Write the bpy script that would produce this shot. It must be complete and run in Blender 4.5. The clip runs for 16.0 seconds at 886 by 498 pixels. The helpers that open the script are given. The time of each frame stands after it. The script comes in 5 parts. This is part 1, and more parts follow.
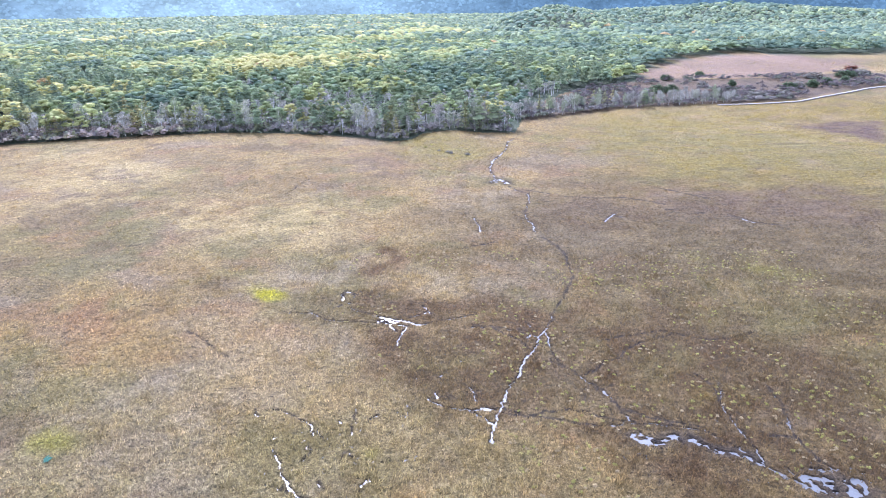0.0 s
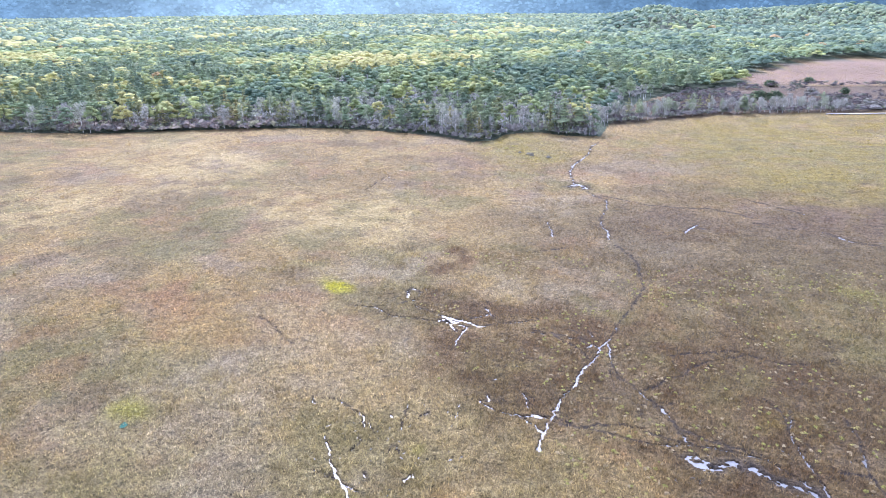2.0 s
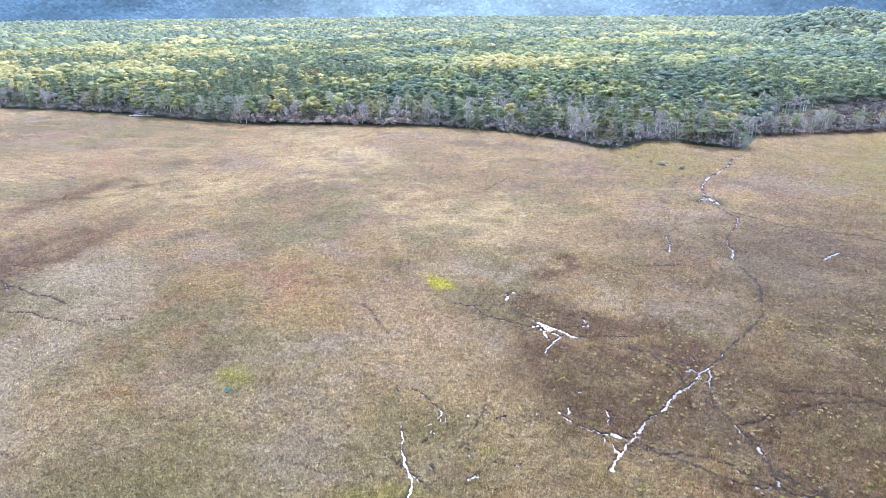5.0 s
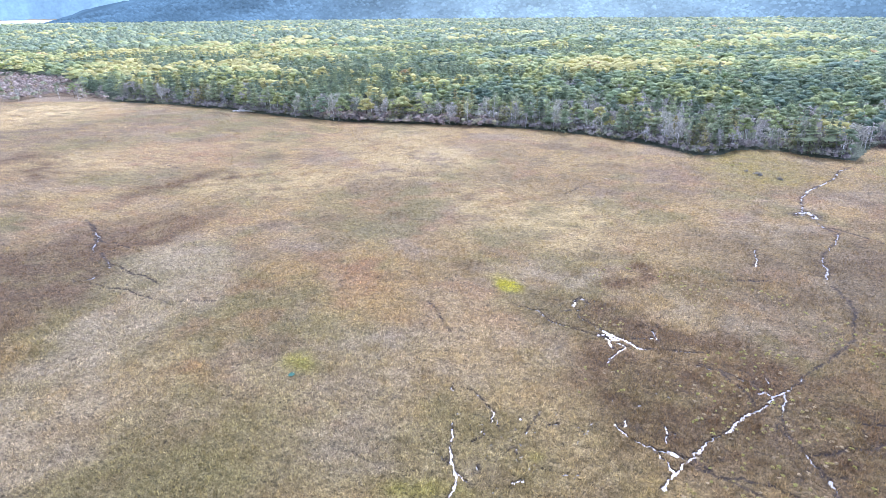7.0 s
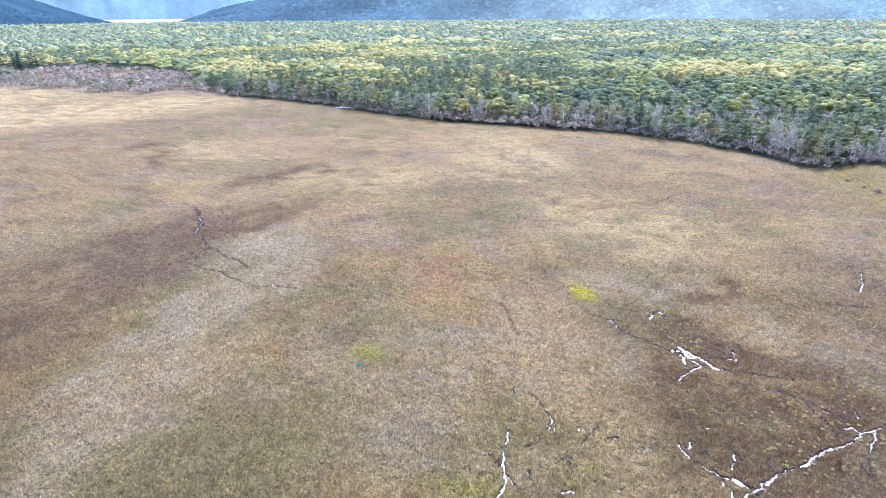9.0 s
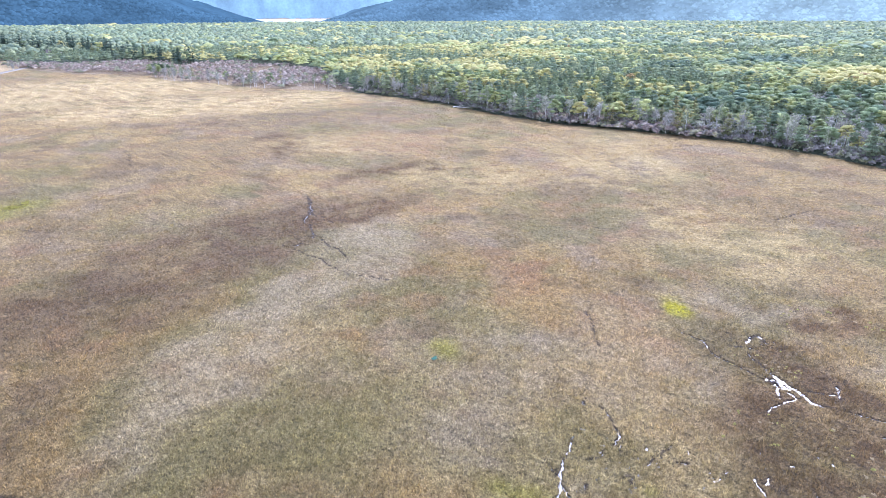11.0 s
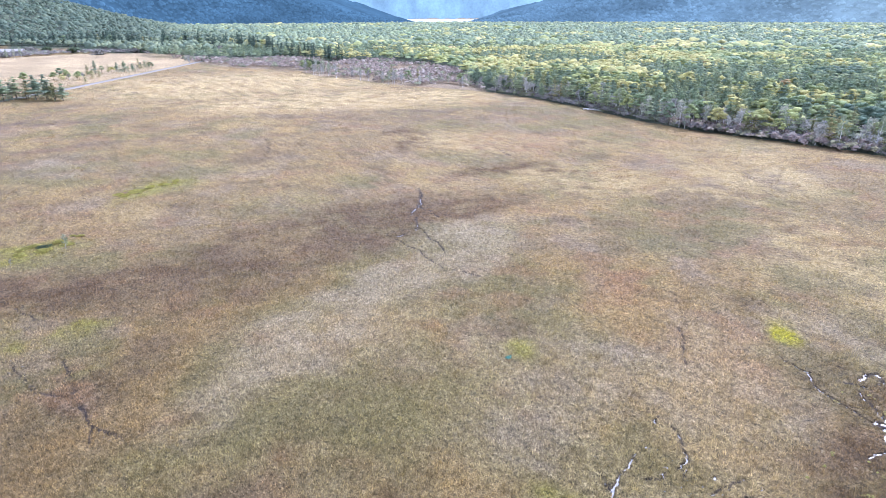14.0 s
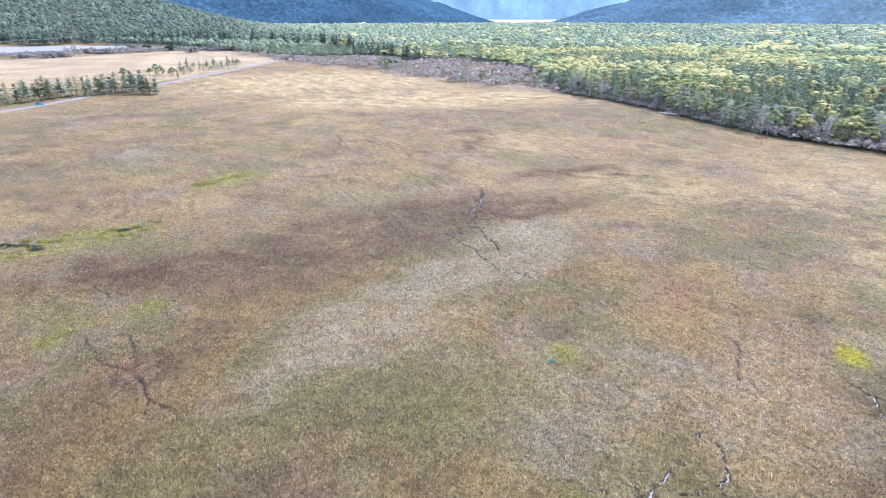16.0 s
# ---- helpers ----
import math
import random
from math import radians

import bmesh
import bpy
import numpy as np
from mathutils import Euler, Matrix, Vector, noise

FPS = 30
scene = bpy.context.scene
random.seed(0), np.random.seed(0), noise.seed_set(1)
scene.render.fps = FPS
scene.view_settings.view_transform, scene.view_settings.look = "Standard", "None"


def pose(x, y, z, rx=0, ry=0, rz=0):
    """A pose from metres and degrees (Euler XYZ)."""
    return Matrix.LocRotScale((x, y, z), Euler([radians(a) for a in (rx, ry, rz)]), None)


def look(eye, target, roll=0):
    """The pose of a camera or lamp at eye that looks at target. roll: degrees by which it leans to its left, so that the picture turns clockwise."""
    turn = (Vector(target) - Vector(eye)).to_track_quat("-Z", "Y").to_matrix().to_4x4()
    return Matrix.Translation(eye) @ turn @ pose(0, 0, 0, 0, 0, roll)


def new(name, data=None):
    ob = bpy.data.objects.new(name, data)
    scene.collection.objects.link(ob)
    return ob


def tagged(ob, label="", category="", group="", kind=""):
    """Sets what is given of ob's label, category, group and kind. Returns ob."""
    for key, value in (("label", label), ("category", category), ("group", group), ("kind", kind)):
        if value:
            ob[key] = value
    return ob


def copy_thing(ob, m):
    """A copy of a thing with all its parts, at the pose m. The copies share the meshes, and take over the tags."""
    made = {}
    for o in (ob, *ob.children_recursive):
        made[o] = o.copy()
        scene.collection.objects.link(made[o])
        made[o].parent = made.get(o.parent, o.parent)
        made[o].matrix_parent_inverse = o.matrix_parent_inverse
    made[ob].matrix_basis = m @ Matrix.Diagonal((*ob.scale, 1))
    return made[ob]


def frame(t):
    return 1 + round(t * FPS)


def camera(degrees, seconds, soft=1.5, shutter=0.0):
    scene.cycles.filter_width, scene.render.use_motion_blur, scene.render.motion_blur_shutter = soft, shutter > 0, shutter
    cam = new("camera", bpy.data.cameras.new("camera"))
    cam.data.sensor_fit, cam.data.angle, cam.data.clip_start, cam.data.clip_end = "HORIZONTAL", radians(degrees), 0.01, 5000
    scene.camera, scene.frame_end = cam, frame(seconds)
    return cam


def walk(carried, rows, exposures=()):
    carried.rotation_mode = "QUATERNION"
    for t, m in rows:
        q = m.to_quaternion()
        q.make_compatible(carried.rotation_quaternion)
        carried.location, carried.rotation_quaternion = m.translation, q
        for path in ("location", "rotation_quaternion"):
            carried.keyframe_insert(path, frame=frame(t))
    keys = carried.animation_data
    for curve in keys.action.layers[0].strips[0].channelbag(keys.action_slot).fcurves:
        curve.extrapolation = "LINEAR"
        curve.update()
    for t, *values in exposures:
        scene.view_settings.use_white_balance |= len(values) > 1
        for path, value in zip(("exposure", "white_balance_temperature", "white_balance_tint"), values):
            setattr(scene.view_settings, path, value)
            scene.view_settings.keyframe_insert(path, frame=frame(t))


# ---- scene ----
# The camera: a drone some 50 m over the marsh, drifting sideways while it turns to its left.
cam = camera(70.5, 16.0, soft=0.85)
ROWS = [
    (0.0, 0.00, 0.00, 50.00, -0.00, -21.52, 0.53),
    (0.5, 0.73, 0.04, 50.07, 2.07, -21.54, 0.50),
    (1.0, 1.52, 0.03, 50.16, 4.12, -21.54, 0.46),
    (1.5, 2.38, -0.00, 50.28, 6.13, -21.52, 0.41),
    (2.0, 3.26, -0.02, 50.40, 8.26, -21.50, 0.35),
    (2.5, 4.16, 0.00, 50.51, 10.40, -21.47, 0.30),
    (3.0, 5.08, 0.06, 50.59, 12.57, -21.46, 0.26),
    (3.5, 6.01, 0.19, 50.64, 14.65, -21.46, 0.26),
    (4.0, 6.92, 0.36, 50.70, 16.83, -21.41, 0.27),
    (6.5, 11.49, 1.72, 50.54, 27.78, -21.16, 0.49),
    (7.0, 12.24, 2.04, 50.57, 29.88, -21.13, 0.49),
    (7.5, 13.03, 2.34, 50.61, 32.02, -21.11, 0.48),
    (8.0, 13.79, 2.66, 50.66, 34.30, -21.10, 0.46),
    (8.5, 14.65, 3.09, 50.74, 36.58, -21.07, 0.43),
    (9.0, 15.55, 3.55, 50.83, 39.13, -21.03, 0.38),
    (11.5, 20.79, 7.67, 51.04, 53.19, -20.91, 0.30),
    (12.0, 21.70, 8.60, 50.97, 55.72, -20.89, 0.30),
    (12.5, 22.52, 9.58, 50.88, 58.03, -20.87, 0.28),
    (13.0, 23.26, 10.58, 50.80, 60.00, -20.86, 0.25),
    (13.5, 23.94, 11.53, 50.72, 61.72, -20.85, 0.25),
    (14.0, 24.53, 12.45, 50.65, 63.19, -20.83, 0.26),
    (14.5, 25.05, 13.35, 50.59, 64.59, -20.81, 0.27),
    (15.0, 25.54, 14.19, 50.54, 66.06, -20.78, 0.25),
    (15.5, 26.01, 14.92, 50.48, 68.09, -20.78, 0.20),
    (16.0, 26.48, 15.63, 50.45, 70.17, -20.77, 0.13),
]
walk(cam, [(t, pose(x, y, z, 90 + pitch, 0, yaw) @ pose(0, 0, 0, 0, 0, -roll)) for t, x, y, z, yaw, pitch, roll in ROWS],
     exposures=[(0.0, 1.37, 5400, 25), (8.0, 1.27, 5400, 25), (16.0, 1.24, 5400, 25)])

# ---- light ----
SUN_AZIMUTH, SUN_HEIGHT = -18.0, 42.0   # degrees clockwise from +y, and above the horizon
world = bpy.data.worlds.new("world")
scene.world = world
world.use_nodes = True
sky = world.node_tree.nodes.new("ShaderNodeTexSky")
sky.sky_type, sky.sun_disc = "NISHITA", False
sky.sun_elevation, sky.sun_rotation = radians(SUN_HEIGHT), radians(SUN_AZIMUTH)
sky.air_density, sky.dust_density = 1.0, 1.0
world.node_tree.nodes["Background"].inputs["Strength"].default_value = 0.15
# broken white cloud all over the sky
wn, wl = world.node_tree.nodes, world.node_tree.links
where, cloud, cover, mixed = wn.new("ShaderNodeTexCoord"), wn.new("ShaderNodeTexNoise"), wn.new("ShaderNodeMapRange"), wn.new("ShaderNodeMix")
cloud.inputs["Scale"].default_value, cloud.inputs["Detail"].default_value, cloud.inputs["Roughness"].default_value = 3.2, 5.0, 0.6
for key, v in (("From Min", 0.40), ("From Max", 0.66), ("To Min", 0.0), ("To Max", 0.85)):
    cover.inputs[key].default_value = v
mixed.data_type = "RGBA"
mixed.inputs["B"].default_value = (9.0, 9.3, 9.9, 1)
wl.new(where.outputs["Generated"], cloud.inputs["Vector"])
wl.new(cloud.outputs["Fac"], cover.inputs["Value"])
wl.new(cover.outputs["Result"], mixed.inputs["Factor"])
wl.new(sky.outputs["Color"], mixed.inputs["A"])
wl.new(mixed.outputs["Result"], wn["Background"].inputs["Color"])
sun = new("sun", bpy.data.lights.new("sun", "SUN"))
sun.data.energy, sun.data.angle, sun.data.color = 2.55, radians(2.0), (1.0, 0.96, 0.90)
sun.matrix_world = look((300 * math.sin(radians(SUN_AZIMUTH)), 300 * math.cos(radians(SUN_AZIMUTH)), 300 * math.tan(radians(SUN_HEIGHT))), (0, 0, 0))


# ---- materials ----
def nodes_of(name):
    m = bpy.data.materials.new(name)
    m.use_nodes = True
    return m, m.node_tree.nodes, m.node_tree.links


def noise_node(nodes, links, scale, detail=4.0, rough=0.6):
    n = nodes.new("ShaderNodeTexNoise")
    n.inputs["Scale"].default_value, n.inputs["Detail"].default_value, n.inputs["Roughness"].default_value = scale, detail, rough
    g = nodes.new("ShaderNodeNewGeometry")
    links.new(g.outputs["Position"], n.inputs["Vector"])
    return n


def ranged(nodes, links, socket, low, high, lo=0.3, hi=0.7):
    r = nodes.new("ShaderNodeMapRange")
    for key, v in (("From Min", lo), ("From Max", hi), ("To Min", low), ("To Max", high)):
        r.inputs[key].default_value = v
    links.new(socket, r.inputs["Value"])
    return r.outputs["Result"]


def times(nodes, links, a, b):
    """Colour a times value or colour b."""
    m = nodes.new("ShaderNodeMix")
    m.data_type, m.blend_type = "RGBA", "MULTIPLY"
    m.inputs["Factor"].default_value = 1.0
    links.new(a, m.inputs["A"])
    links.new(b, m.inputs["B"])
    return m.outputs["Result"]


def tinted(name, scales, strengths, rough=0.8, translucent=0.0, bump=0.0, bump_scale=6.0, island=0.0, bump_distance=0.2, specular=0.25, gaps=()):
    """A natural surface whose hue comes from the plants' own tint, varied by noise at two scales."""
    m, nodes, links = nodes_of(name)
    b = nodes["Principled BSDF"]
    b.inputs["Roughness"].default_value = rough
    b.inputs["Specular IOR Level"].default_value = specular
    a = nodes.new("ShaderNodeAttribute")
    a.attribute_name = "tint"
    c = a.outputs["Color"]
    for s, k in zip(scales, strengths):
        n = noise_node(nodes, links, s)
        c = times(nodes, links, c, ranged(nodes, links, n.outputs["Fac"], 1 - k, 1 + k))
    if island:
        g = nodes.new("ShaderNodeNewGeometry")
        c = times(nodes, links, c, ranged(nodes, links, g.outputs["Random Per Island"], 1 - island, 1 + island, 0, 1))
    for s, floor in gaps:
        # dark specks painted in for the shadows between tussocks
        n = noise_node(nodes, links, s, 3.0, 0.6)
        c = times(nodes, links, c, ranged(nodes, links, n.outputs["Fac"], floor, 1.08, 0.36, 0.47))
    links.new(c, b.inputs["Base Color"])
    if bump:
        n = noise_node(nodes, links, bump_scale, 6.0, 0.7)
        k = nodes.new("ShaderNodeBump")
        k.inputs["Strength"].default_value, k.inputs["Distance"].default_value = bump, bump_distance
        links.new(n.outputs["Fac"], k.inputs["Height"])
        links.new(k.outputs["Normal"], b.inputs["Normal"])
    if translucent:
        t = nodes.new("ShaderNodeBsdfTranslucent")
        links.new(c, t.inputs["Color"])
        if bump:
            links.new(k.outputs["Normal"], t.inputs["Normal"])
        x = nodes.new("ShaderNodeMixShader")
        x.inputs["Fac"].default_value = translucent
        links.new(b.outputs["BSDF"], x.inputs[1])
        links.new(t.outputs["BSDF"], x.inputs[2])
        links.new(x.outputs["Shader"], nodes["Material Output"].inputs["Surface"])
    return m


def plain(name, colour, rough=0.7, metal=0.0, grain=8.0, strength=0.2, bump=0.0):
    m, nodes, links = nodes_of(name)
    b = nodes["Principled BSDF"]
    b.inputs["Roughness"].default_value, b.inputs["Metallic"].default_value = rough, metal
    rgb = nodes.new("ShaderNodeRGB")
    rgb.outputs[0].default_value = (*colour, 1)
    n = noise_node(nodes, links, grain)
    c = times(nodes, links, rgb.outputs[0], ranged(nodes, links, n.outputs["Fac"], 1 - strength, 1 + strength))
    n2 = noise_node(nodes, links, grain / 9)
    c = times(nodes, links, c, ranged(nodes, links, n2.outputs["Fac"], 1 - strength * 0.7, 1 + strength * 0.7))
    links.new(c, b.inputs["Base Color"])
    if bump:
        k = nodes.new("ShaderNodeBump")
        k.inputs["Strength"].default_value, k.inputs["Distance"].default_value = bump, 0.05
        links.new(n.outputs["Fac"], k.inputs["Height"])
        links.new(k.outputs["Normal"], b.inputs["Normal"])
    return m


MARSH = tinted("marsh_turf", (0.3, 0.9, 1.9, 6.0), (0.08, 0.2, 0.42, 0.62), rough=0.9, bump=1.0, bump_scale=2.6, bump_distance=0.9, gaps=((2.4, 0.5), (0.8, 0.66)))
GRASS = tinted("marsh_grass", (0.25,), (0.15,), rough=0.7, translucent=0.55, island=0.25)
LEAF = tinted("leaves", (0.12, 0.7), (0.12, 0.4), rough=0.7, translucent=0.6, island=0.22, specular=0.12, bump=1.0, bump_scale=1.1, bump_distance=0.9)
CROWN = tinted("crown_foliage", (0.12, 1.1, 3.0), (0.10, 0.22, 0.30), rough=0.75, translucent=0.25, island=0.12, specular=0.12, bump=0.8, bump_scale=1.6, bump_distance=0.6)
TWIG = tinted("twigs", (0.3,), (0.15,), rough=0.8, translucent=0.3, island=0.25)
BARK = plain("dark_bark", (0.11, 0.085, 0.065), 0.9, grain=6, strength=0.35, bump=0.6)
BIRCH_BARK = plain("birch_bark", (0.62, 0.60, 0.56), 0.7, grain=3, strength=0.35)
ASPHALT = plain("asphalt", (0.205, 0.193, 0.168), 0.85, grain=2.0, strength=0.15)
GRAVEL = plain("pale_gravel", (0.25, 0.24, 0.225), 0.9, grain=1.5, strength=0.2)
BOARDS = plain("weathered_boards", (0.42, 0.40, 0.38), 0.8, grain=4, strength=0.2)
CAR_PAINT = plain("teal_paint", (0.03, 0.30, 0.36), 0.25, grain=1, strength=0.03)
CAR_GLASS = plain("car_glass", (0.02, 0.025, 0.03), 0.08, grain=1, strength=0.02)
RUBBER = plain("rubber", (0.02, 0.02, 0.02), 0.8)
CHROME = plain("chrome", (0.6, 0.6, 0.6), 0.2, 1.0)
ROOF = plain("brown_roof", (0.12, 0.09, 0.08), 0.6, grain=3)
WALLPAINT = plain("pale_wall", (0.7, 0.67, 0.62), 0.8, grain=3, strength=0.1)
WINDOW = plain("dark_window", (0.03, 0.04, 0.05), 0.1)
WOODPOLE = plain("pole_wood", (0.3, 0.28, 0.26), 0.8, grain=5)
PEAT = (0.045, 0.035, 0.03)


def water_material():
    m, nodes, links = nodes_of("still_water")
    b = nodes["Principled BSDF"]
    b.inputs["Base Color"].default_value = (0.03, 0.035, 0.04, 1)
    b.inputs["Roughness"].default_value, b.inputs["IOR"].default_value = 0.38, 1.33
    b.inputs["Specular IOR Level"].default_value = 1.0
    n = noise_node(nodes, links, 3.0)
    k = nodes.new("ShaderNodeBump")
    k.inputs["Strength"].default_value, k.inputs["Distance"].default_value = 0.8, 0.08
    links.new(n.outputs["Fac"], k.inputs["Height"])
    links.new(k.outputs["Normal"], b.inputs["Normal"])
    b.inputs["Coat Weight"].default_value, b.inputs["Coat Roughness"].default_value, b.inputs["Coat IOR"].default_value = 1.0, 0.62, 2.3
    return m


WATER = water_material()

# ---- mesh helpers ----
RNG = np.random.default_rng(7)


def mesh_of(name, verts, faces, tint=None, material=None, smooth=False):
    """A mesh from arrays: verts (n, 3), faces (m, 3 or 4), tint (n, 3)."""
    verts, faces = np.asarray(verts, np.float32), np.asarray(faces, np.int32)
    me = bpy.data.meshes.new(name)
    k = faces.shape[1]
    me.vertices.add(len(verts))
    me.vertices.foreach_set("co", verts.ravel())
    me.loops.add(faces.size)
    me.loops.foreach_set("vertex_index", faces.ravel())
    me.polygons.add(len(faces))
    me.polygons.foreach_set("loop_start", np.arange(len(faces), dtype=np.int32) * k)
    if tint is not None:
        at = me.attributes.new("tint", "FLOAT_COLOR", "POINT")
        at.data.foreach_set("color", np.hstack([tint, np.ones((len(tint), 1))]).astype(np.float32).ravel())
    me.update(calc_edges=True)
    me.validate()
    if smooth:
        me.polygons.foreach_set("use_smooth", np.ones(len(faces), bool))
    if material:
        me.materials.append(material)
    return me


def part(name, bm, material, parent, label=""):
    me = bpy.data.meshes.new(name)
    bm.to_mesh(me)
    bm.free()
    me.materials.append(material)
    ob = new(name, me)
    ob.parent = parent
    return tagged(ob, label)


def box(bm, x0, x1, y0, y1, z0, z1, bevel=0.0):
    r = bmesh.ops.create_cube(bm, size=1, matrix=Matrix.LocRotScale(((x0 + x1) / 2, (y0 + y1) / 2, (z0 + z1) / 2), None, (x1 - x0, y1 - y0, z1 - z0)))
    if bevel:
        edges = list({e for v in r["verts"] for e in v.link_edges})
        bmesh.ops.bevel(bm, geom=edges, offset=bevel, segments=2, affect="EDGES")
    return bm


def value_noise(x, y, scale, seed=0):
    """Smooth value noise in 0..1 for arrays of places."""
    x, y = np.asarray(x) / scale + 1000.0, np.asarray(y) / scale + 1000.0
    i, j = np.floor(x).astype(np.int64), np.floor(y).astype(np.int64)
    u, v = x - i, y - j
    u, v = u * u * (3 - 2 * u), v * v * (3 - 2 * v)

    def h(a, b):
        n = (a * 374761393 + b * 668265263 + seed * 974711) & 0x7FFFFFFF
        n = ((n ^ (n >> 13)) * 1274126177) & 0x7FFFFFFF
        return ((n ^ (n >> 16)) & 0xFFFF) / 65535.0
    return (h(i, j) * (1 - u) + h(i + 1, j) * u) * (1 - v) + (h(i, j + 1) * (1 - u) + h(i + 1, j + 1) * u) * v


def fbm(x, y, scale, seed=0, octaves=4):
    s, a, k = 0.0, 0.5, 0.0
    for o in range(octaves):
        s, k = s + a * value_noise(x, y, scale / 2 ** o, seed + o), k + a
        a *= 0.55
    return s / k


def line_distance(x, y, pts):
    """Distance of places to a line of points."""
    best = np.full(np.shape(x), 1e9)
    for (ax, ay), (bx, by) in zip(pts[:-1], pts[1:]):
        dx, dy = bx - ax, by - ay
        u = np.clip(((x - ax) * dx + (y - ay) * dy) / (dx * dx + dy * dy + 1e-9), 0, 1)
        best = np.minimum(best, np.hypot(x - ax - u * dx, y - ay - u * dy))
    return best


def inside(x, y, pts):
    """Which places lie within a polygon."""
    c = np.zeros(np.shape(x), bool)
    for (ax, ay), (bx, by) in zip(pts, pts[1:] + pts[:1]):
        c ^= ((ay > y) != (by > y)) & (x < (bx - ax) * (y - ay) / (by - ay + 1e-12) + ax)
    return c


def wiggled(pts, step, amount, seed):
    """A finer, wandering line through the points."""
    r, out = random.Random(seed), []
    for (ax, ay), (bx, by) in zip(pts[:-1], pts[1:]):
        n = max(1, round(math.hypot(bx - ax, by - ay) / step))
        for i in range(n):
            k = amount if i else amount * 0.3
            out.append((ax + (bx - ax) * i / n + r.uniform(-k, k), ay + (by - ay) * i / n + r.uniform(-k, k)))
    return out + [pts[-1]]


# ---- the plan ----
# Where the marsh ends and the wood begins, from west to east.
EDGE_WEST = [(-575, 156), (-500, 153), (-420, 188), (-380, 213), (-342, 232), (-300, 239), (-255, 241), (-218, 237), (-180, 238), (-157, 245), (-118, 257),
             (-90, 261), (-66, 259), (-48, 254), (-32, 248), (-20, 240), (-12, 244), (-8, 256), (4, 263), (18, 256), (30, 256)]
EDGE_EAST = [(36, 282), (58, 296), (90, 314), (120, 322), (155, 328), (185, 336), (233, 371), (267, 390), (420, 470)]
ROAD = [(-300, -148), (-377, -93), (-399, -78), (-434, -59), (-500, -18), (-534, 0), (-600, 34), (-661, 66), (-718, 95), (-800, 135)]
BOARDWALK = [(140, 321), (154, 322), (168, 325), (185, 330), (204, 344), (230, 362), (250, 377), (267, 386), (300, 402)]
FAR_FIELD = [(-440, -80), (-480, -160), (-820, -260), (-850, -150), (-905, -96), (-940, -30), (-935, 45), (-850, 98), (-720, 92), (-660, 62), (-540, -4)]
GLADE = [(140, 440), (150, 480), (215, 580), (290, 640), (335, 610), (360, 556), (318, 500), (264, 458), (198, 437)]
WOOD = [(-430, 266), (-400, 250), (-342, 232)] + EDGE_WEST[5:] + [(36, 282), (42, 318), (74, 376), (110, 412), (138, 440), (150, 490), (215, 595), (290, 655), (400, 620), (520, 700), (1900, 1700),
                                               (600, 2600), (-900, 2500), (-2300, 1100), (-2400, -900), (-1300, -560), (-1230, -250), (-1120, -60), (-915, 28),
                                               (-800, 70), (-722, 133), (-718, 190), (-654, 233), (-614, 289), (-505, 290)]
BARE_WOOD = [(-330, 240), (-200, 246), (-120, 262), (-60, 262), (-20, 246), (4, 264), (30, 258), (42, 318), (74, 376), (40, 372), (0, 330), (-30, 322), (-50, 345), (-90, 400), (-135, 410), (-120, 370), (-80, 318), (-120, 290), (-200, 268), (-330, 256)]
SHRUBS_EAST = EDGE_EAST[:8] + [(330, 440), (300, 470), (264, 455), (198, 433), (140, 440), (100, 405), (74, 370), (42, 318)]
SHRUBS_WEST = [(-342, 232), (-380, 213), (-420, 190), (-462, 182), (-510, 163), (-575, 162), (-620, 118), (-700, 95), (-800, 70), (-722, 133), (-718, 190), (-654, 233), (-614, 289), (-505, 290), (-430, 266), (-400, 250)]
SHRUBS_ROAD = [(-850, -215), (-905, -96), (-945, -30), (-935, 20), (-890, 60), (-960, 60), (-1000, -20), (-980, -150), (-930, -230)]

TRACK = [(-298, -63), (-316, -47), (-346, -33), (-364, -23), (-375, -13), (-382, 2)]

# Water in the turf: lines, half widths, and how much of the line holds water.
RILLS = []
RILLS += [
    ([(5.9, 62.6), (5.9, 64.5), (6.3, 66), (6.9, 67.9), (7.5, 69.6), (8, 70.8), (8.5, 72.7), (9.2, 74.5), (10.2, 76), (11, 78.1), (11.6, 80), (12.3, 81.7), (13.4, 83.1), (14.2, 84.6), (14.8, 86.6), (15.1, 88.2), (15.9, 89.2), (16.6, 90.4)], .27, .95),
    ([(16.6, 90.4), (17.2, 91.8), (17.8, 93), (18.4, 94), (18.5, 96.1), (19.6, 97.8)], .10, .6),
    ([(6.2, 66.1), (5.6, 62.5)], .10, .45),
    ([(-2.2, 71.6), (-0.9, 70.3), (0.3, 69.7), (1.6, 69.4), (3, 69.1), (4, 69.2)], .20, .85),
    ([(3.4, 69.1), (4.6, 69.3), (5.8, 69.2)], .50, .9),
    ([(5.7, 69.5), (6.7, 68.9), (7.2, 68.5)], .16, .8),
]
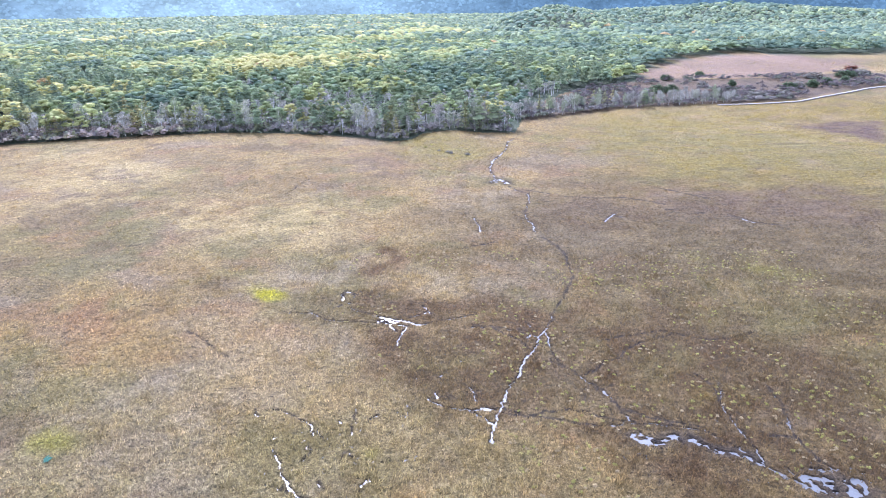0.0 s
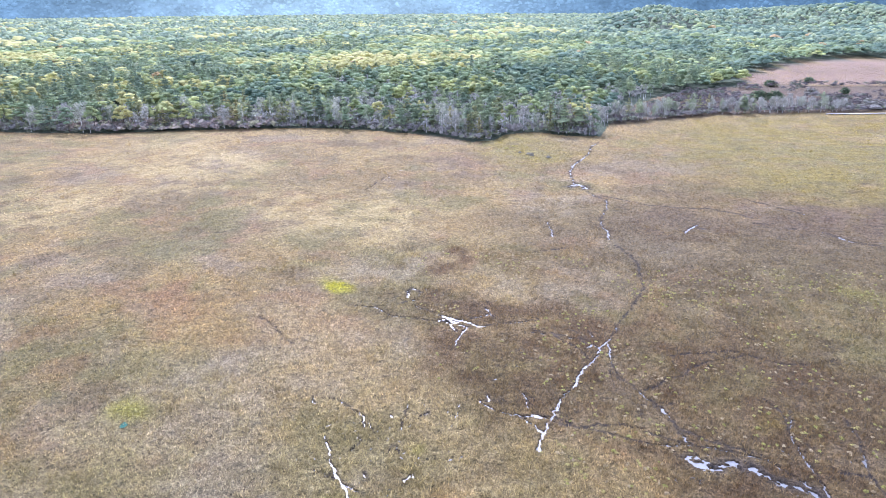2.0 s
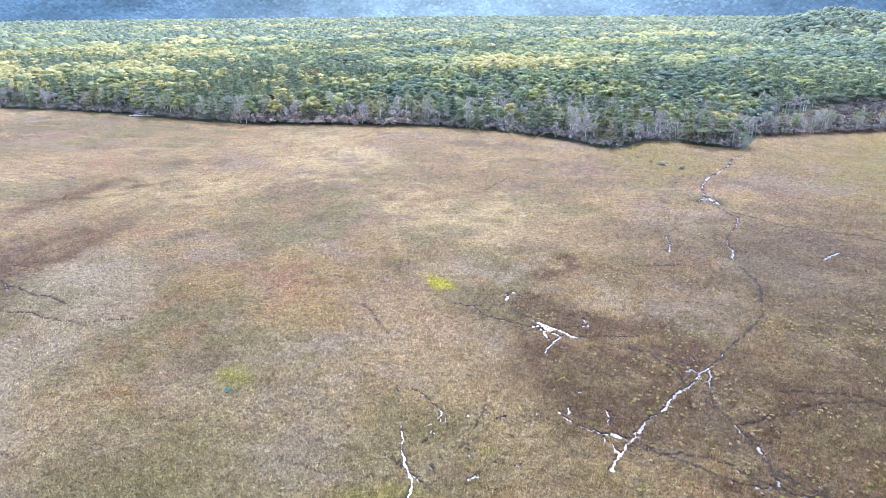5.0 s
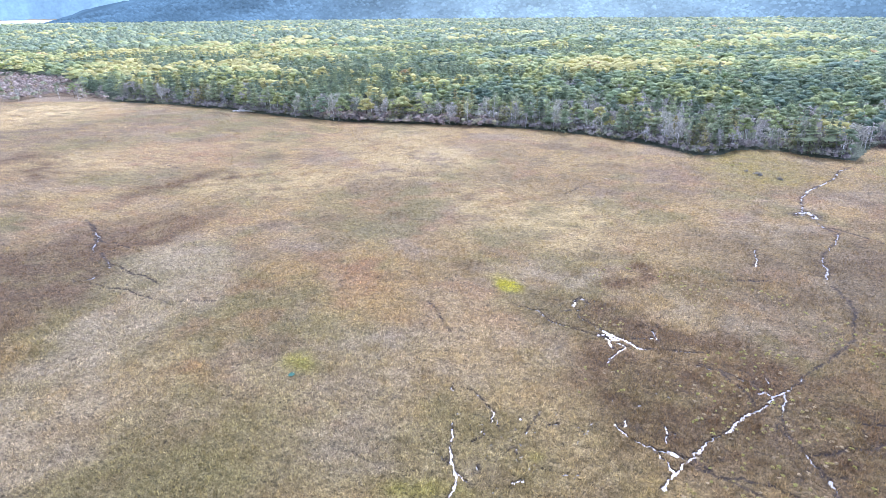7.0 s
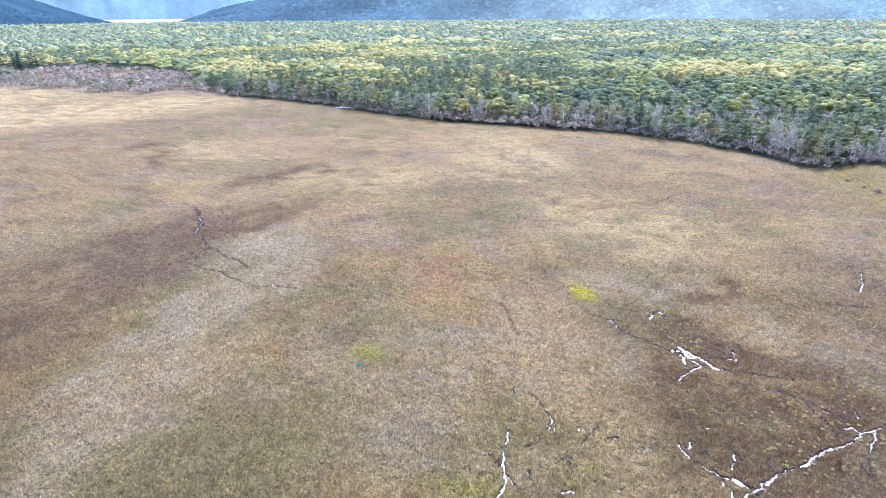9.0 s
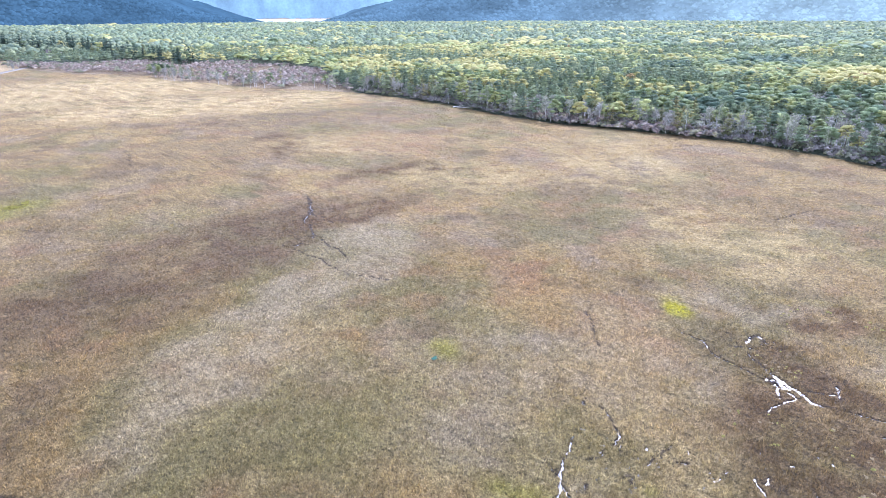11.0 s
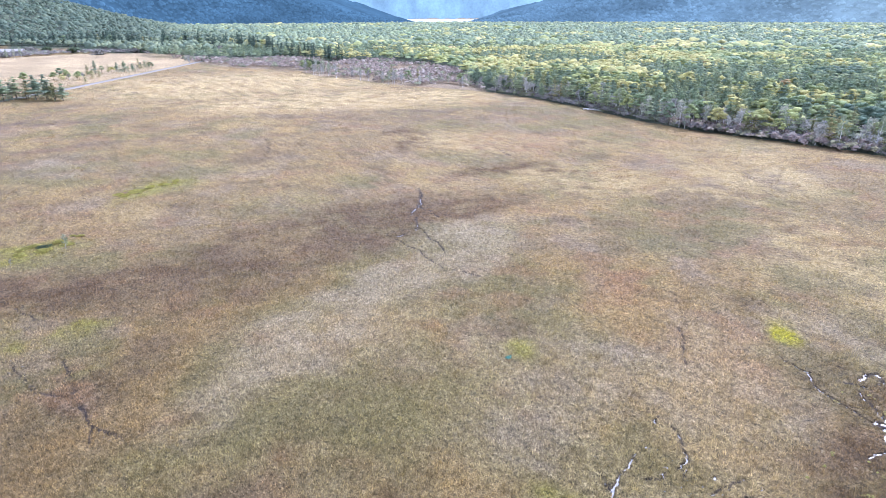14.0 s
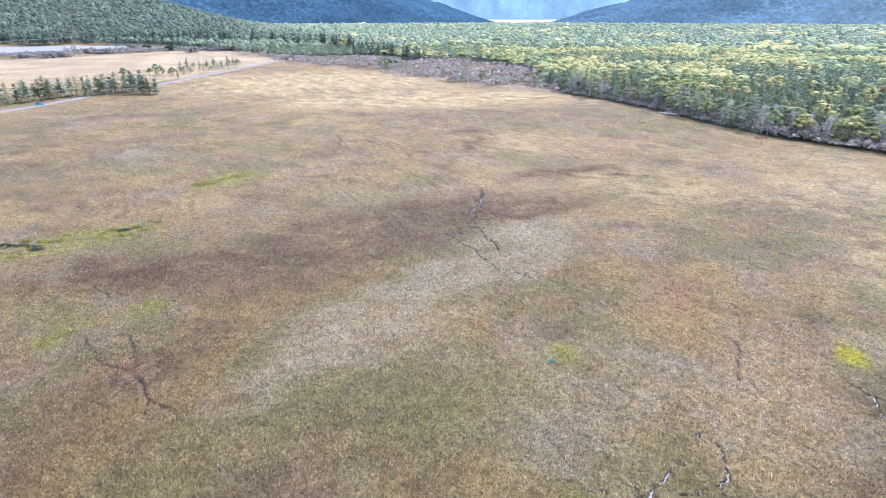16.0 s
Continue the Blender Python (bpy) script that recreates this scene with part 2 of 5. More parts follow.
RILLS += [
    ([(3, 69.1), (4.6, 67.9), (5.7, 66.7), (6.2, 66)], .13, .85),
    ([(7.2, 68.5), (8.5, 68.2), (9.6, 67.8), (10.9, 67.5), (13.1, 68.4), (15.3, 68.8), (16.7, 68.8)], .09, .35),
    ([(16.6, 90.1), (16.7, 87.6), (16.5, 85.6), (16.6, 83.7), (16.7, 82.4), (17, 81.3), (17.3, 79.9), (18.1, 78.7), (19.1, 77.6), (20, 75.7), (20.9, 74.5), (21.7, 73.4), (22.3, 72)], .14, .8),
    ([(15.9, 82), (16.3, 80.8), (16.9, 79.5), (17.8, 78.9)], .10, .7),
    ([(13.4, 88), (14.1, 88.9), (14.8, 88.5)], .34, .85),
    ([(8.1, 91.5), (9.5, 89.5), (11.1, 88.5), (12.2, 86.7), (13, 84.9), (13.4, 84.6)], .10, .5),
]
RILLS += [
    ([(13.8, 93.3), (14.3, 91.6)], .12, .8),
    ([(-1.2, 73.2), (-1, 71.7)], .12, .75),
    ([(3.5, 74.4), (4, 73), (4.3, 71)], .12, .75),
    ([(4.6, 73.4), (5.1, 72.4)], .12, .75),
    ([(-27.8, 97.7), (-25.9, 97.2), (-23.9, 97.4), (-21.5, 98.1)], .11, .75),
    ([(-23.2, 97.3), (-21.4, 95.8), (-19.5, 94.5), (-17.9, 94.1), (-16.4, 94.1), (-13.8, 93.8), (-11.8, 93.4), (-10.7, 93.5)], .13, .8),
    ([(-10.6, 93.7), (-9.5, 93.9), (-8.4, 93.9)], 1.3, .9),
    ([(-11.5, 95.6), (-10.3, 95.4), (-8.9, 94.5)], .55, .85),
    ([(-8.4, 94.4), (-6.9, 94), (-5.6, 93.4), (-4.3, 92.5), (-3.3, 92.9)], .38, .85),
]
RILLS += [
    ([(-7.5, 92.8), (-6.2, 92.4), (-6.5, 90.8), (-7, 89.1), (-7.4, 87.3), (-7.2, 86.1)], .26, .85),
    ([(-9, 92.9), (-8.2, 91.2), (-7.4, 90.2)], .2, .85),
    ([(-18.2, 102.1), (-18.6, 104.6), (-17.9, 105.8), (-16.2, 104.6), (-16.3, 103)], .4, .7),
    ([(-16.7, 99.2), (-15, 97.7), (-13.4, 97), (-12.1, 95.9)], .15, .7),
    ([(-19.2, 98.9), (-18.1, 100.3), (-16.8, 100.9)], .12, .5),
    ([(-6, 95), (-4.7, 95.8), (-3.2, 97.1)], .1, .7),
    ([(-3.8, 99.4), (-2.8, 98.2), (-2.2, 96.4)], .15, .8),
    ([(-3.1, 93), (-1.2, 93.8), (1.2, 94.6), (2.8, 95), (5.8, 96.6)], .12, .5),
    ([(4.6, 91.7), (5.8, 91.6), (6.7, 91.4)], .22, .8),
]
RILLS += [
    ([(-20.8, 61.6), (-19.7, 59.9), (-19.2, 58.3), (-18.4, 56.6), (-17.3, 55.1), (-16.2, 53.8), (-15.2, 52.5), (-14.8, 51), (-14.6, 49.7)], .2, .95),
    ([(-20, 55.6), (-18.4, 54.8), (-16.9, 54.6)], .09, .6),
    ([(-16.2, 53.9), (-15.3, 53.5), (-14.3, 53), (-13.5, 52.6)], .13, .7),
    ([(-17.4, 67), (-16.7, 65.3), (-16.3, 64.1)], .09, .62),
    ([(-16, 65.2), (-15.3, 63.6), (-14.9, 63)], .09, .62),
    ([(-16.7, 62.5), (-16.2, 61), (-16.5, 60), (-16.9, 59.5)], .09, .62),
    ([(-11.9, 69.7), (-11.6, 67.5), (-11.2, 66.5)], .09, .62),
    ([(-11.9, 66.6), (-11.6, 65), (-11.7, 64.1)], .09, .62),
    ([(-9.6, 67.2), (-8.7, 68)], .15, .8),
]
RILLS += [
    ([(-12.2, 59.7), (-12, 61.1), (-11.5, 61.1), (-10.8, 59.7)], .09, .62),
    ([(-25, 69.5), (-24.2, 67.9)], .09, .5),
    ([(-22.9, 69.5), (-21.3, 69.1), (-20, 68.2), (-19.1, 67.4), (-17.6, 67)], .09, .5),
    ([(-14.1, 56), (-13.5, 54.9)], .09, .62),
    ([(-9.3, 55.1), (-8.8, 56.1)], .12, .7),
    ([(23.2, 63.4), (24.4, 62.6), (25.4, 62.7), (26.3, 62.1)], 1.6, .8),
    ([(27.2, 62.8), (28.5, 63.3), (29.2, 62.5), (30.4, 62.9), (31.1, 62.2)], 1.5, .8),
    ([(31.1, 62.2), (31.8, 61.3), (32.8, 60.5), (34.3, 60.1), (35.5, 59.8), (36, 58.8), (36.5, 58.3)], 1.25, .75),
]
RILLS += [
    ([(18.8, 65.6), (21.7, 65.6), (23.2, 65.9), (26, 65.8), (28.8, 65.5), (30.7, 64.9), (32.5, 64), (34.4, 61.8), (35.7, 60.3)], .17, .8),
    ([(18.8, 77.6), (20.2, 75.4), (21.4, 73.6), (22.5, 71.7), (22.8, 70), (23.1, 68.2), (23.8, 66.7), (24.6, 65.8)], .17, .75),
    ([(23.5, 68.8), (24.9, 67.9), (27, 66.7), (29.7, 65.9), (32.2, 65.1)], .08, .2),
    ([(38.5, 75.1), (38, 72.4), (36.9, 70.2), (36.7, 68.2), (36.6, 66.2), (36.8, 64.3), (37, 63.1), (37.1, 61.8), (37.2, 60.4), (37, 59.1)], .11, .6),
    ([(36.1, 77.3), (37, 74.4), (37.2, 71.7), (36.8, 70.2)], .08, .35),
]
RILLS += [
    ([(44.7, 74), (44.7, 71.6), (44.7, 69.3), (44.1, 67.2), (43.5, 65.5), (43.1, 63.5), (43.2, 62), (43.4, 60.2), (43.6, 58.7), (44.4, 57.2)], .11, .5),
    ([(36.5, 58.3), (37.5, 57.2), (38.5, 56), (39.6, 55), (40.6, 53.9)], .4, .8),
    ([(37.1, 60.2), (36.9, 58.5)], .4, .8),
    ([(39.2, 57.3), (40.1, 55.9)], .25, .8),
    ([(41.2, 54.4), (43.2, 54.7), (44.5, 53.9), (45.6, 52.7)], 3.2, .9),
    ([(39.9, 63.3), (42.2, 63), (43.1, 62.8)], .12, .6),
    ([(41.8, 57.3), (43, 57.1), (44.1, 57.1)], .5, .85),
    ([(1, 69.5), (3.2, 69.2), (4.7, 69.2)], .10, .5),
]
RILLS += [
    ([(4.7, 69.2), (7.7, 69.4), (10.5, 67.8), (11.9, 67.5)], .07, .1),
    ([(15.9, 69.3), (17.3, 68.5), (19.1, 68.5)], .09, .6),
    ([(18.9, 67.6), (21.3, 66.8), (24.1, 66.4)], .07, .1),
    ([(8.7, 67.8), (11.9, 67.4), (15.4, 66.5), (18.1, 65.7)], .07, .1),
    ([(4.7, 92.4), (7.9, 91.7), (10.6, 90.9), (13.2, 89.3)], .09, .4),
    ([(19.8, 98.3), (22.3, 103.9), (25.4, 111.5), (25.3, 117.1)], .07, .1),
]
FAR_RILLS = []
FAR_RILLS += [
    ([(28.3, 244.5), (24.6, 236.2), (23.1, 224.5), (20.2, 215.6), (17, 207.4), (16.2, 201.9), (15.4, 196), (15.7, 190.3), (16.2, 183.6)], .34, .62),
    ([(14.6, 180.4), (17.4, 182.9), (19.2, 179)], 2.4, .9),
    ([(19, 177.2), (21.1, 171.3), (24, 168.9)], .15, .4),
    ([(24, 168.9), (22.8, 159.4), (20.9, 152.2), (20.8, 146.4), (21.7, 143.4), (21.6, 137.4)], .17, .7),
    ([(22.7, 133.6), (24.9, 128.2), (25.8, 123.9), (25.3, 117.1)], .12, .15),
    ([(22.8, 171.8), (28, 169.3), (33.6, 165.3), (41, 163.5), (48.7, 163.8), (54.1, 161), (58.9, 157.3)], .12, .1),
    ([(7.7, 148.1), (8.4, 143.8), (8.8, 137.8)], .15, .8),
]
FAR_RILLS += [
    ([(39.6, 144.2), (43.4, 150.2)], .2, .85),
    ([(43.4, 148), (44.4, 147.5)], .25, .85),
    ([(60.6, 174.6), (63.5, 171), (67, 167.5), (71.5, 163)], .12, .15),
    ([(70.9, 162.5), (72.6, 161.9)], .3, .7),
    ([(57.2, 153), (60.2, 152.5)], .3, .5),
    ([(63.7, 149.6), (65.9, 150.4)], .3, .5),
    ([(71.4, 148.5), (74.6, 143.2), (80.2, 140.5)], .3, .5),
    ([(-137.7, 87.6), (-132.4, 84.7), (-128.8, 83.4), (-125.2, 79.6), (-120.8, 76.5)], .18, .75),
    ([(-107, 66.7), (-107.1, 67.6), (-107.6, 68.7)], .3, .85),
    ([(-118.7, 77), (-111.6, 74), (-109, 72.5)], .18, .5),
    ([(-146.5, 90), (-137.3, 87.1), (-129.7, 83), (-123.3, 81.4)], .1, .1),
]
DRY_CRACKS = [
    [(-44, 170), (-42, 184), (-38, 192)],
    [(-81, -9), (-75, -7), (-70, -5), (-66, 0)], [(-78, -2), (-65, 0), (-57, 2), (-53, 2)], [(-58, 2), (-54, 5), (-49, 8)], [(-109, -14), (-104, -11), (-96, -7)],
    [(-42, 91), (-33, 83)], [(-147, 91), (-133, 85), (-121, 77)], [(-112, 74), (-96, 73), (-90, 71)],
    [(-110, 65), (-98, 67), (-90, 67), (-84, 68), (-77, 72)], [(-123, 83), (-112, 82)], [(-250, 66), (-230, 63), (-219, 60)], [(-199, 147), (-176, 140), (-160, 136)],
]
MORE_CRACKS = [
    [(4, 127), (10, 130), (12, 132)], [(25, 87), (34, 90), (42, 87), (50, 89)], [(20, 77), (28, 84), (39, 90)], [(-161, 21), (-152, 22)],
]
RILLS = [(wiggled(p, 0.8, 0.13, i), w, wet) for i, (p, w, wet) in enumerate(RILLS)]
FAR_RILLS = [(wiggled(p, 2.0, 0.3, 150 + i), w, wet) for i, (p, w, wet) in enumerate(FAR_RILLS)]
DRY_CRACKS = [wiggled(p, 3.0, 0.6, 90 + i) for i, p in enumerate(DRY_CRACKS + MORE_CRACKS)]
pick, THREADS = random.Random(23), []
for count, cx, cy, sx, sy in ((46, -12, 60, 5, 5), (8, 4, 80, 5, 5), (14, -9, 96, 4, 3), (14, 31, 63, 5, 3), (10, -6, 74, 4, 4), (30, 42, 56, 4.5, 3.0), (12, -14, 105, 3.5, 1.5)):
    for _ in range(count):
        x, y, a, l = cx + pick.gauss(0, sx), cy + pick.gauss(0, sy), pick.uniform(0.9, 2.4), pick.uniform(0.2, 0.8)
        bend = pick.uniform(-0.8, 0.8)
        THREADS.append([(x, y), (x + math.cos(a) * l * 0.5, y + math.sin(a) * l * 0.5), (x + math.cos(a) * l * 0.5 + math.cos(a + bend) * l * 0.5, y + math.sin(a) * l * 0.5 + math.sin(a + bend) * l * 0.5)])
ROADSIDE = wiggled(ROAD, 40, 0.5, 3)

# Stands of plants and painted sunlit patches in the turf: centre, half lengths along and across, and the bearing of the
# first.
PALE = [
    (21, 249, 6, 7, 90),
    (-28, 113, 8, 8, 102), (-5, 112, 6, 7, 92), (-37, 71, 10, 17, 112), (-16, 82, 8, 10, 99), (7, 110, 10, 15, 87), (13, 160, 11, 7, 86), (33, 124, 13, 11, 77),
    (-99, 86, 10, 9, 120), (-84, 62, 15, 8, 120), (-74, 44, 14, 8, 120), (-64, 26, 13, 7.5, 120), (-56, 13, 9, 6, 120), (-29, 114, 8, 9, 114), (-28, 61, 9, 10, 127),
    (-33, 75, 6, 6, 0), (-33, 108, 6, 5, 0), (-228, -14, 19, 19, -175), (-26, 57, 7, 8, 146),
]
# Sunlit stretches of the marsh, put into the turf colour.
SUNNY_WIDE = [(-352, 170, 39, 84, 154), (-472, 92, 97, 117, 171), (-346, 120, 36, 85, 164)]
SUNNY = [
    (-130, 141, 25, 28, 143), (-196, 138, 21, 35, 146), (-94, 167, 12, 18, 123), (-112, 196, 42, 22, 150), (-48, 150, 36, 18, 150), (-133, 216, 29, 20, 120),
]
OLIVE = [
    (107, 227, 55, 64, 66), (4, 230, 21, 19, 89), (24, 90, 10, 5, 77), (61, 98, 24, 16, 63), (-42, 73, 7, 9, 114), (-41, 69, 7, 8, 130), (-41, 47, 13, 17, 140),
    (-46, 8, 13, 12, 120), (-50, 36, 9, 8, 120), (-143, 54, 16, 17, 159), (-229, 155, 19, 32, 147), (-133, -13, 12, 17, -173), (-188, 20, 11, 17, 177), (-89, -15, 9, 13, -170), (-52, 25, 6, 19, 171),
    (-271, 159, 19, 29, 155), (-44, 70, 6, 10, 145), (-36, 32, 8, 21, 164),
]
# Brown wet turf; far bands in DARK and PURPLE partly paint in cloud shadow.
DARK = [
    (18, 82, 10, 9, 80), (4, 82, 10, 10, 88), (37, 76, 12, 16, 68), (-9, 100, 7, 14, 94), (40, 142, 13, 17, 76), (-17, 117, 5, 7, 97), (31, 59, 7, 16, 68),
    (9, 90, 6, 8, 85), (-125, 84, 16, 21, 148), (-120, 63, 15, 17, 153), (-150, 129, 12, 17, 142), (-126, 67, 20, 20, 161), (-114, 35, 16, 21, 171), (-104, -4, 12, 23, -175),
    (-215, 120, 31, 14, 157),
]
PURPLE = [
    (77, 158, 12, 25, 66), (173, 256, 22, 25, 58), (-15, 199, 19, 16, 94), (-270, 152, 30, 69, 151), (-338, -20, 10, 40, -176), (-262, 3, 12, 40, -179),
]
RED = [
    (-39, 116, 7, 7, 106), (-83, 133, 12, 10, 118), (7, 131, 4, 6, 87), (-20, 88, 5, 8, 100), (-194, 159, 16, 21, 142), (-63, 95, 12, 7, 130), (-58, 91, 3, 3, 130),
    (-32, 90, 5, 9, 121), (-59, 92, 8, 6, 141), (-180, 147, 21, 19, 148), (-61, 133, 4, 3, 121),
]
YELLOW = [
    (-33, 104, 3, 3, 105), (71, 109, 6, 6, 61), (-139, -9, 7, 11, -174), (-132, -16, 18, 7, 110), (-182, 22, 16, 5, 100), (-189, 24, 6, 9, 176), (-84, -17, 2, 5, 12), (-87, -9, 2, 5, 8), (-88, 0, 2, 4, 4), (-9, 61, 1, 1, 96), (-17, 50, 3, 3, 126),
    (-49, 65, 3, 4, 120),
]
EAST = [(95, 110, 95, 80, 60), (60, 66, 34, 26, 0)]
GOLD = [(35, 71, 3, 4, 70), (110, 235, 62, 80, 0), (4, 230, 24, 22, 89), (190, 290, 70, 60, 0)]
BRIGHT = [(-33.2, 104, 3.4, 1.9, 150)]
NEAR_REEDS = [(-18, 58, 45, 24, 0), (-45, 40, 30, 40, 0)]
# Larger stretches of one kind of plant, by their outline: hue, strength, how soft the edge is.
STRETCHES = [
    ([(-29, 103), (-18, 96), (-7, 81), (0, 70), (6, 67), (15, 66), (23, 61), (34, 58), (38, 53), (47, 53), (65, 80), (55, 87), (45, 95), (31, 98), (17, 93), (2, 100), (-14, 105)], (0.180, 0.126, 0.068), 0.58, 13.0),
    ([(27, 163), (41, 163), (59, 157), (81, 168), (109, 176), (121, 164), (104, 138), (82, 140), (64, 143), (43, 143), (31, 150)], (0.190, 0.130, 0.092), 0.62, 10.0),
    ([(150, 269), (195, 276), (161, 225), (159, 244)], (0.165, 0.108, 0.100), 0.8, 5.0),
    ([(-112, -14), (-118, 5), (-122, 21), (-136, 49), (-143, 71), (-143, 89), (-130, 95), (-113, 78), (-100, 62), (-93, 38), (-87, 14), (-93, -2), (-101, -13)], (0.190, 0.132, 0.080), 0.58, 12.0),
    ([(-56, 14), (-70, 21), (-79, 37), (-85, 56), (-100, 70), (-111, 92), (-101, 95), (-85, 83), (-75, 62), (-62, 43), (-58, 33), (-55, 23)], (0.47, 0.385, 0.26), 0.6, 14.0),
    ([(-5, 122), (20, 106), (60, 96), (110, 100), (130, 140), (60, 152), (30, 165), (10, 162), (-10, 145)], (0.19, 0.142, 0.08), 0.68, 24.0),
    ([(-50, 20), (-54, 28), (-57, 39), (-50, 44), (-43, 34), (-41, 23), (-45, 16)], (0.245, 0.215, 0.10), 0.4, 12.0),
    ([(-47, 96), (-31, 100), (-21, 90), (-9, 80), (-2, 70), (1, 61), (-6, 55), (-18, 73), (-30, 78)], (0.46, 0.35, 0.19), 0.5, 9.0),
]
HUES = [(SUNNY_WIDE, (0.63, 0.485, 0.26), 0.8), (SUNNY, (0.55, 0.425, 0.215), 0.6), (NEAR_REEDS, (0.39, 0.32, 0.17), 0.58), (EAST, (0.165, 0.12, 0.056), 0.88), (GOLD, (0.31, 0.235, 0.066), 0.9), (OLIVE, (0.29, 0.25, 0.11), 0.45), (PURPLE, (0.22, 0.155, 0.115), 0.5),
        (DARK, (0.165, 0.105, 0.056), 0.78), (RED, (0.36, 0.215, 0.125), 0.42), (PALE, (0.405, 0.335, 0.238), 0.52), (YELLOW, (0.33, 0.30, 0.07), 0.62), (BRIGHT, (0.46, 0.42, 0.03), 0.95)]


def turf_tint(x, y, fine=True):
    """Base colour of the marsh plants at a place, painted sunlit patches included."""
    x, y = np.asarray(x, float), np.asarray(y, float)
    c = np.empty(x.shape + (3,))
    n = fbm(x, y, 60, 3)[..., None]
    c[:] = np.array((0.345, 0.25, 0.125)) * (0.7 + 0.6 * n)
    g = np.clip((fbm(x, y, 35, 11) - 0.5) * 4, 0, 1)[..., None]
    c = c * (1 - 0.4 * g) + np.array((0.255, 0.21, 0.105)) * 0.4 * g
    g = np.clip((fbm(x, y, 13, 13, 3) - 0.48) * 5, -1, 1)[..., None]
    c = c * (1 + g * np.array((0.13, 0.10, 0.04)))
    for hue, scale, seed, cut in (((0.34, 0.265, 0.19), 17, 301, 0.56), ((0.42, 0.315, 0.15), 14, 311, 0.56), ((0.225, 0.20, 0.085), 20, 321, 0.55), ((0.20, 0.14, 0.085), 11, 331, 0.60), ((0.33, 0.21, 0.12), 9, 341, 0.60)):
        k = (np.clip((fbm(x, y, scale, seed, 4) - cut) * 9, 0, 1) * 0.6)[..., None]
        c = c * (1 - k) + np.array(hue) * k
    wx = (fbm(x, y, 26, 21) - 0.5) * 30 + (fbm(x, y, 5, 23, 3) - 0.5) * 9
    wy = (fbm(x, y, 26, 31) - 0.5) * 30 + (fbm(x, y, 5, 33, 3) - 0.5) * 9
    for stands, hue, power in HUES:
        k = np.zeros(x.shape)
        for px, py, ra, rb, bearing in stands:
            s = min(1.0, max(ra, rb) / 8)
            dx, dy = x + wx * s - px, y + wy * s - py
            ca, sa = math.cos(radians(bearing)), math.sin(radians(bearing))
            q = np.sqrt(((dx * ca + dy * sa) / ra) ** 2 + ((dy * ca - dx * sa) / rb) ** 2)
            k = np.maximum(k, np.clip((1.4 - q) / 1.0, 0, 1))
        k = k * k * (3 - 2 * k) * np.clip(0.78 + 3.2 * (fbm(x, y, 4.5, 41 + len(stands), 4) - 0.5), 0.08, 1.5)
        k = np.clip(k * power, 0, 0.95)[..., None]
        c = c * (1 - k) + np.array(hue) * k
    sx, sy = x + wx * 0.35, y + wy * 0.35
    for outline, hue, power, soft in STRETCHES:
        d = line_distance(sx, sy, outline + outline[:1])
        k = np.clip(0.5 + np.where(inside(sx, sy, outline), d, -d) / soft, 0, 1)
        k = (k * k * (3 - 2 * k) * power * np.clip(0.85 + 2.0 * (fbm(x, y, 4.5, 57, 4) - 0.5), 0.3, 1.25))[..., None]
        c = c * (1 - k) + np.array(hue) * k
    c = c * np.array((1.01, 1.0, 0.90))
    if fine:
        c = c * (0.78 + 0.44 * value_noise(x, y, 0.8, 61))[..., None]
    return c


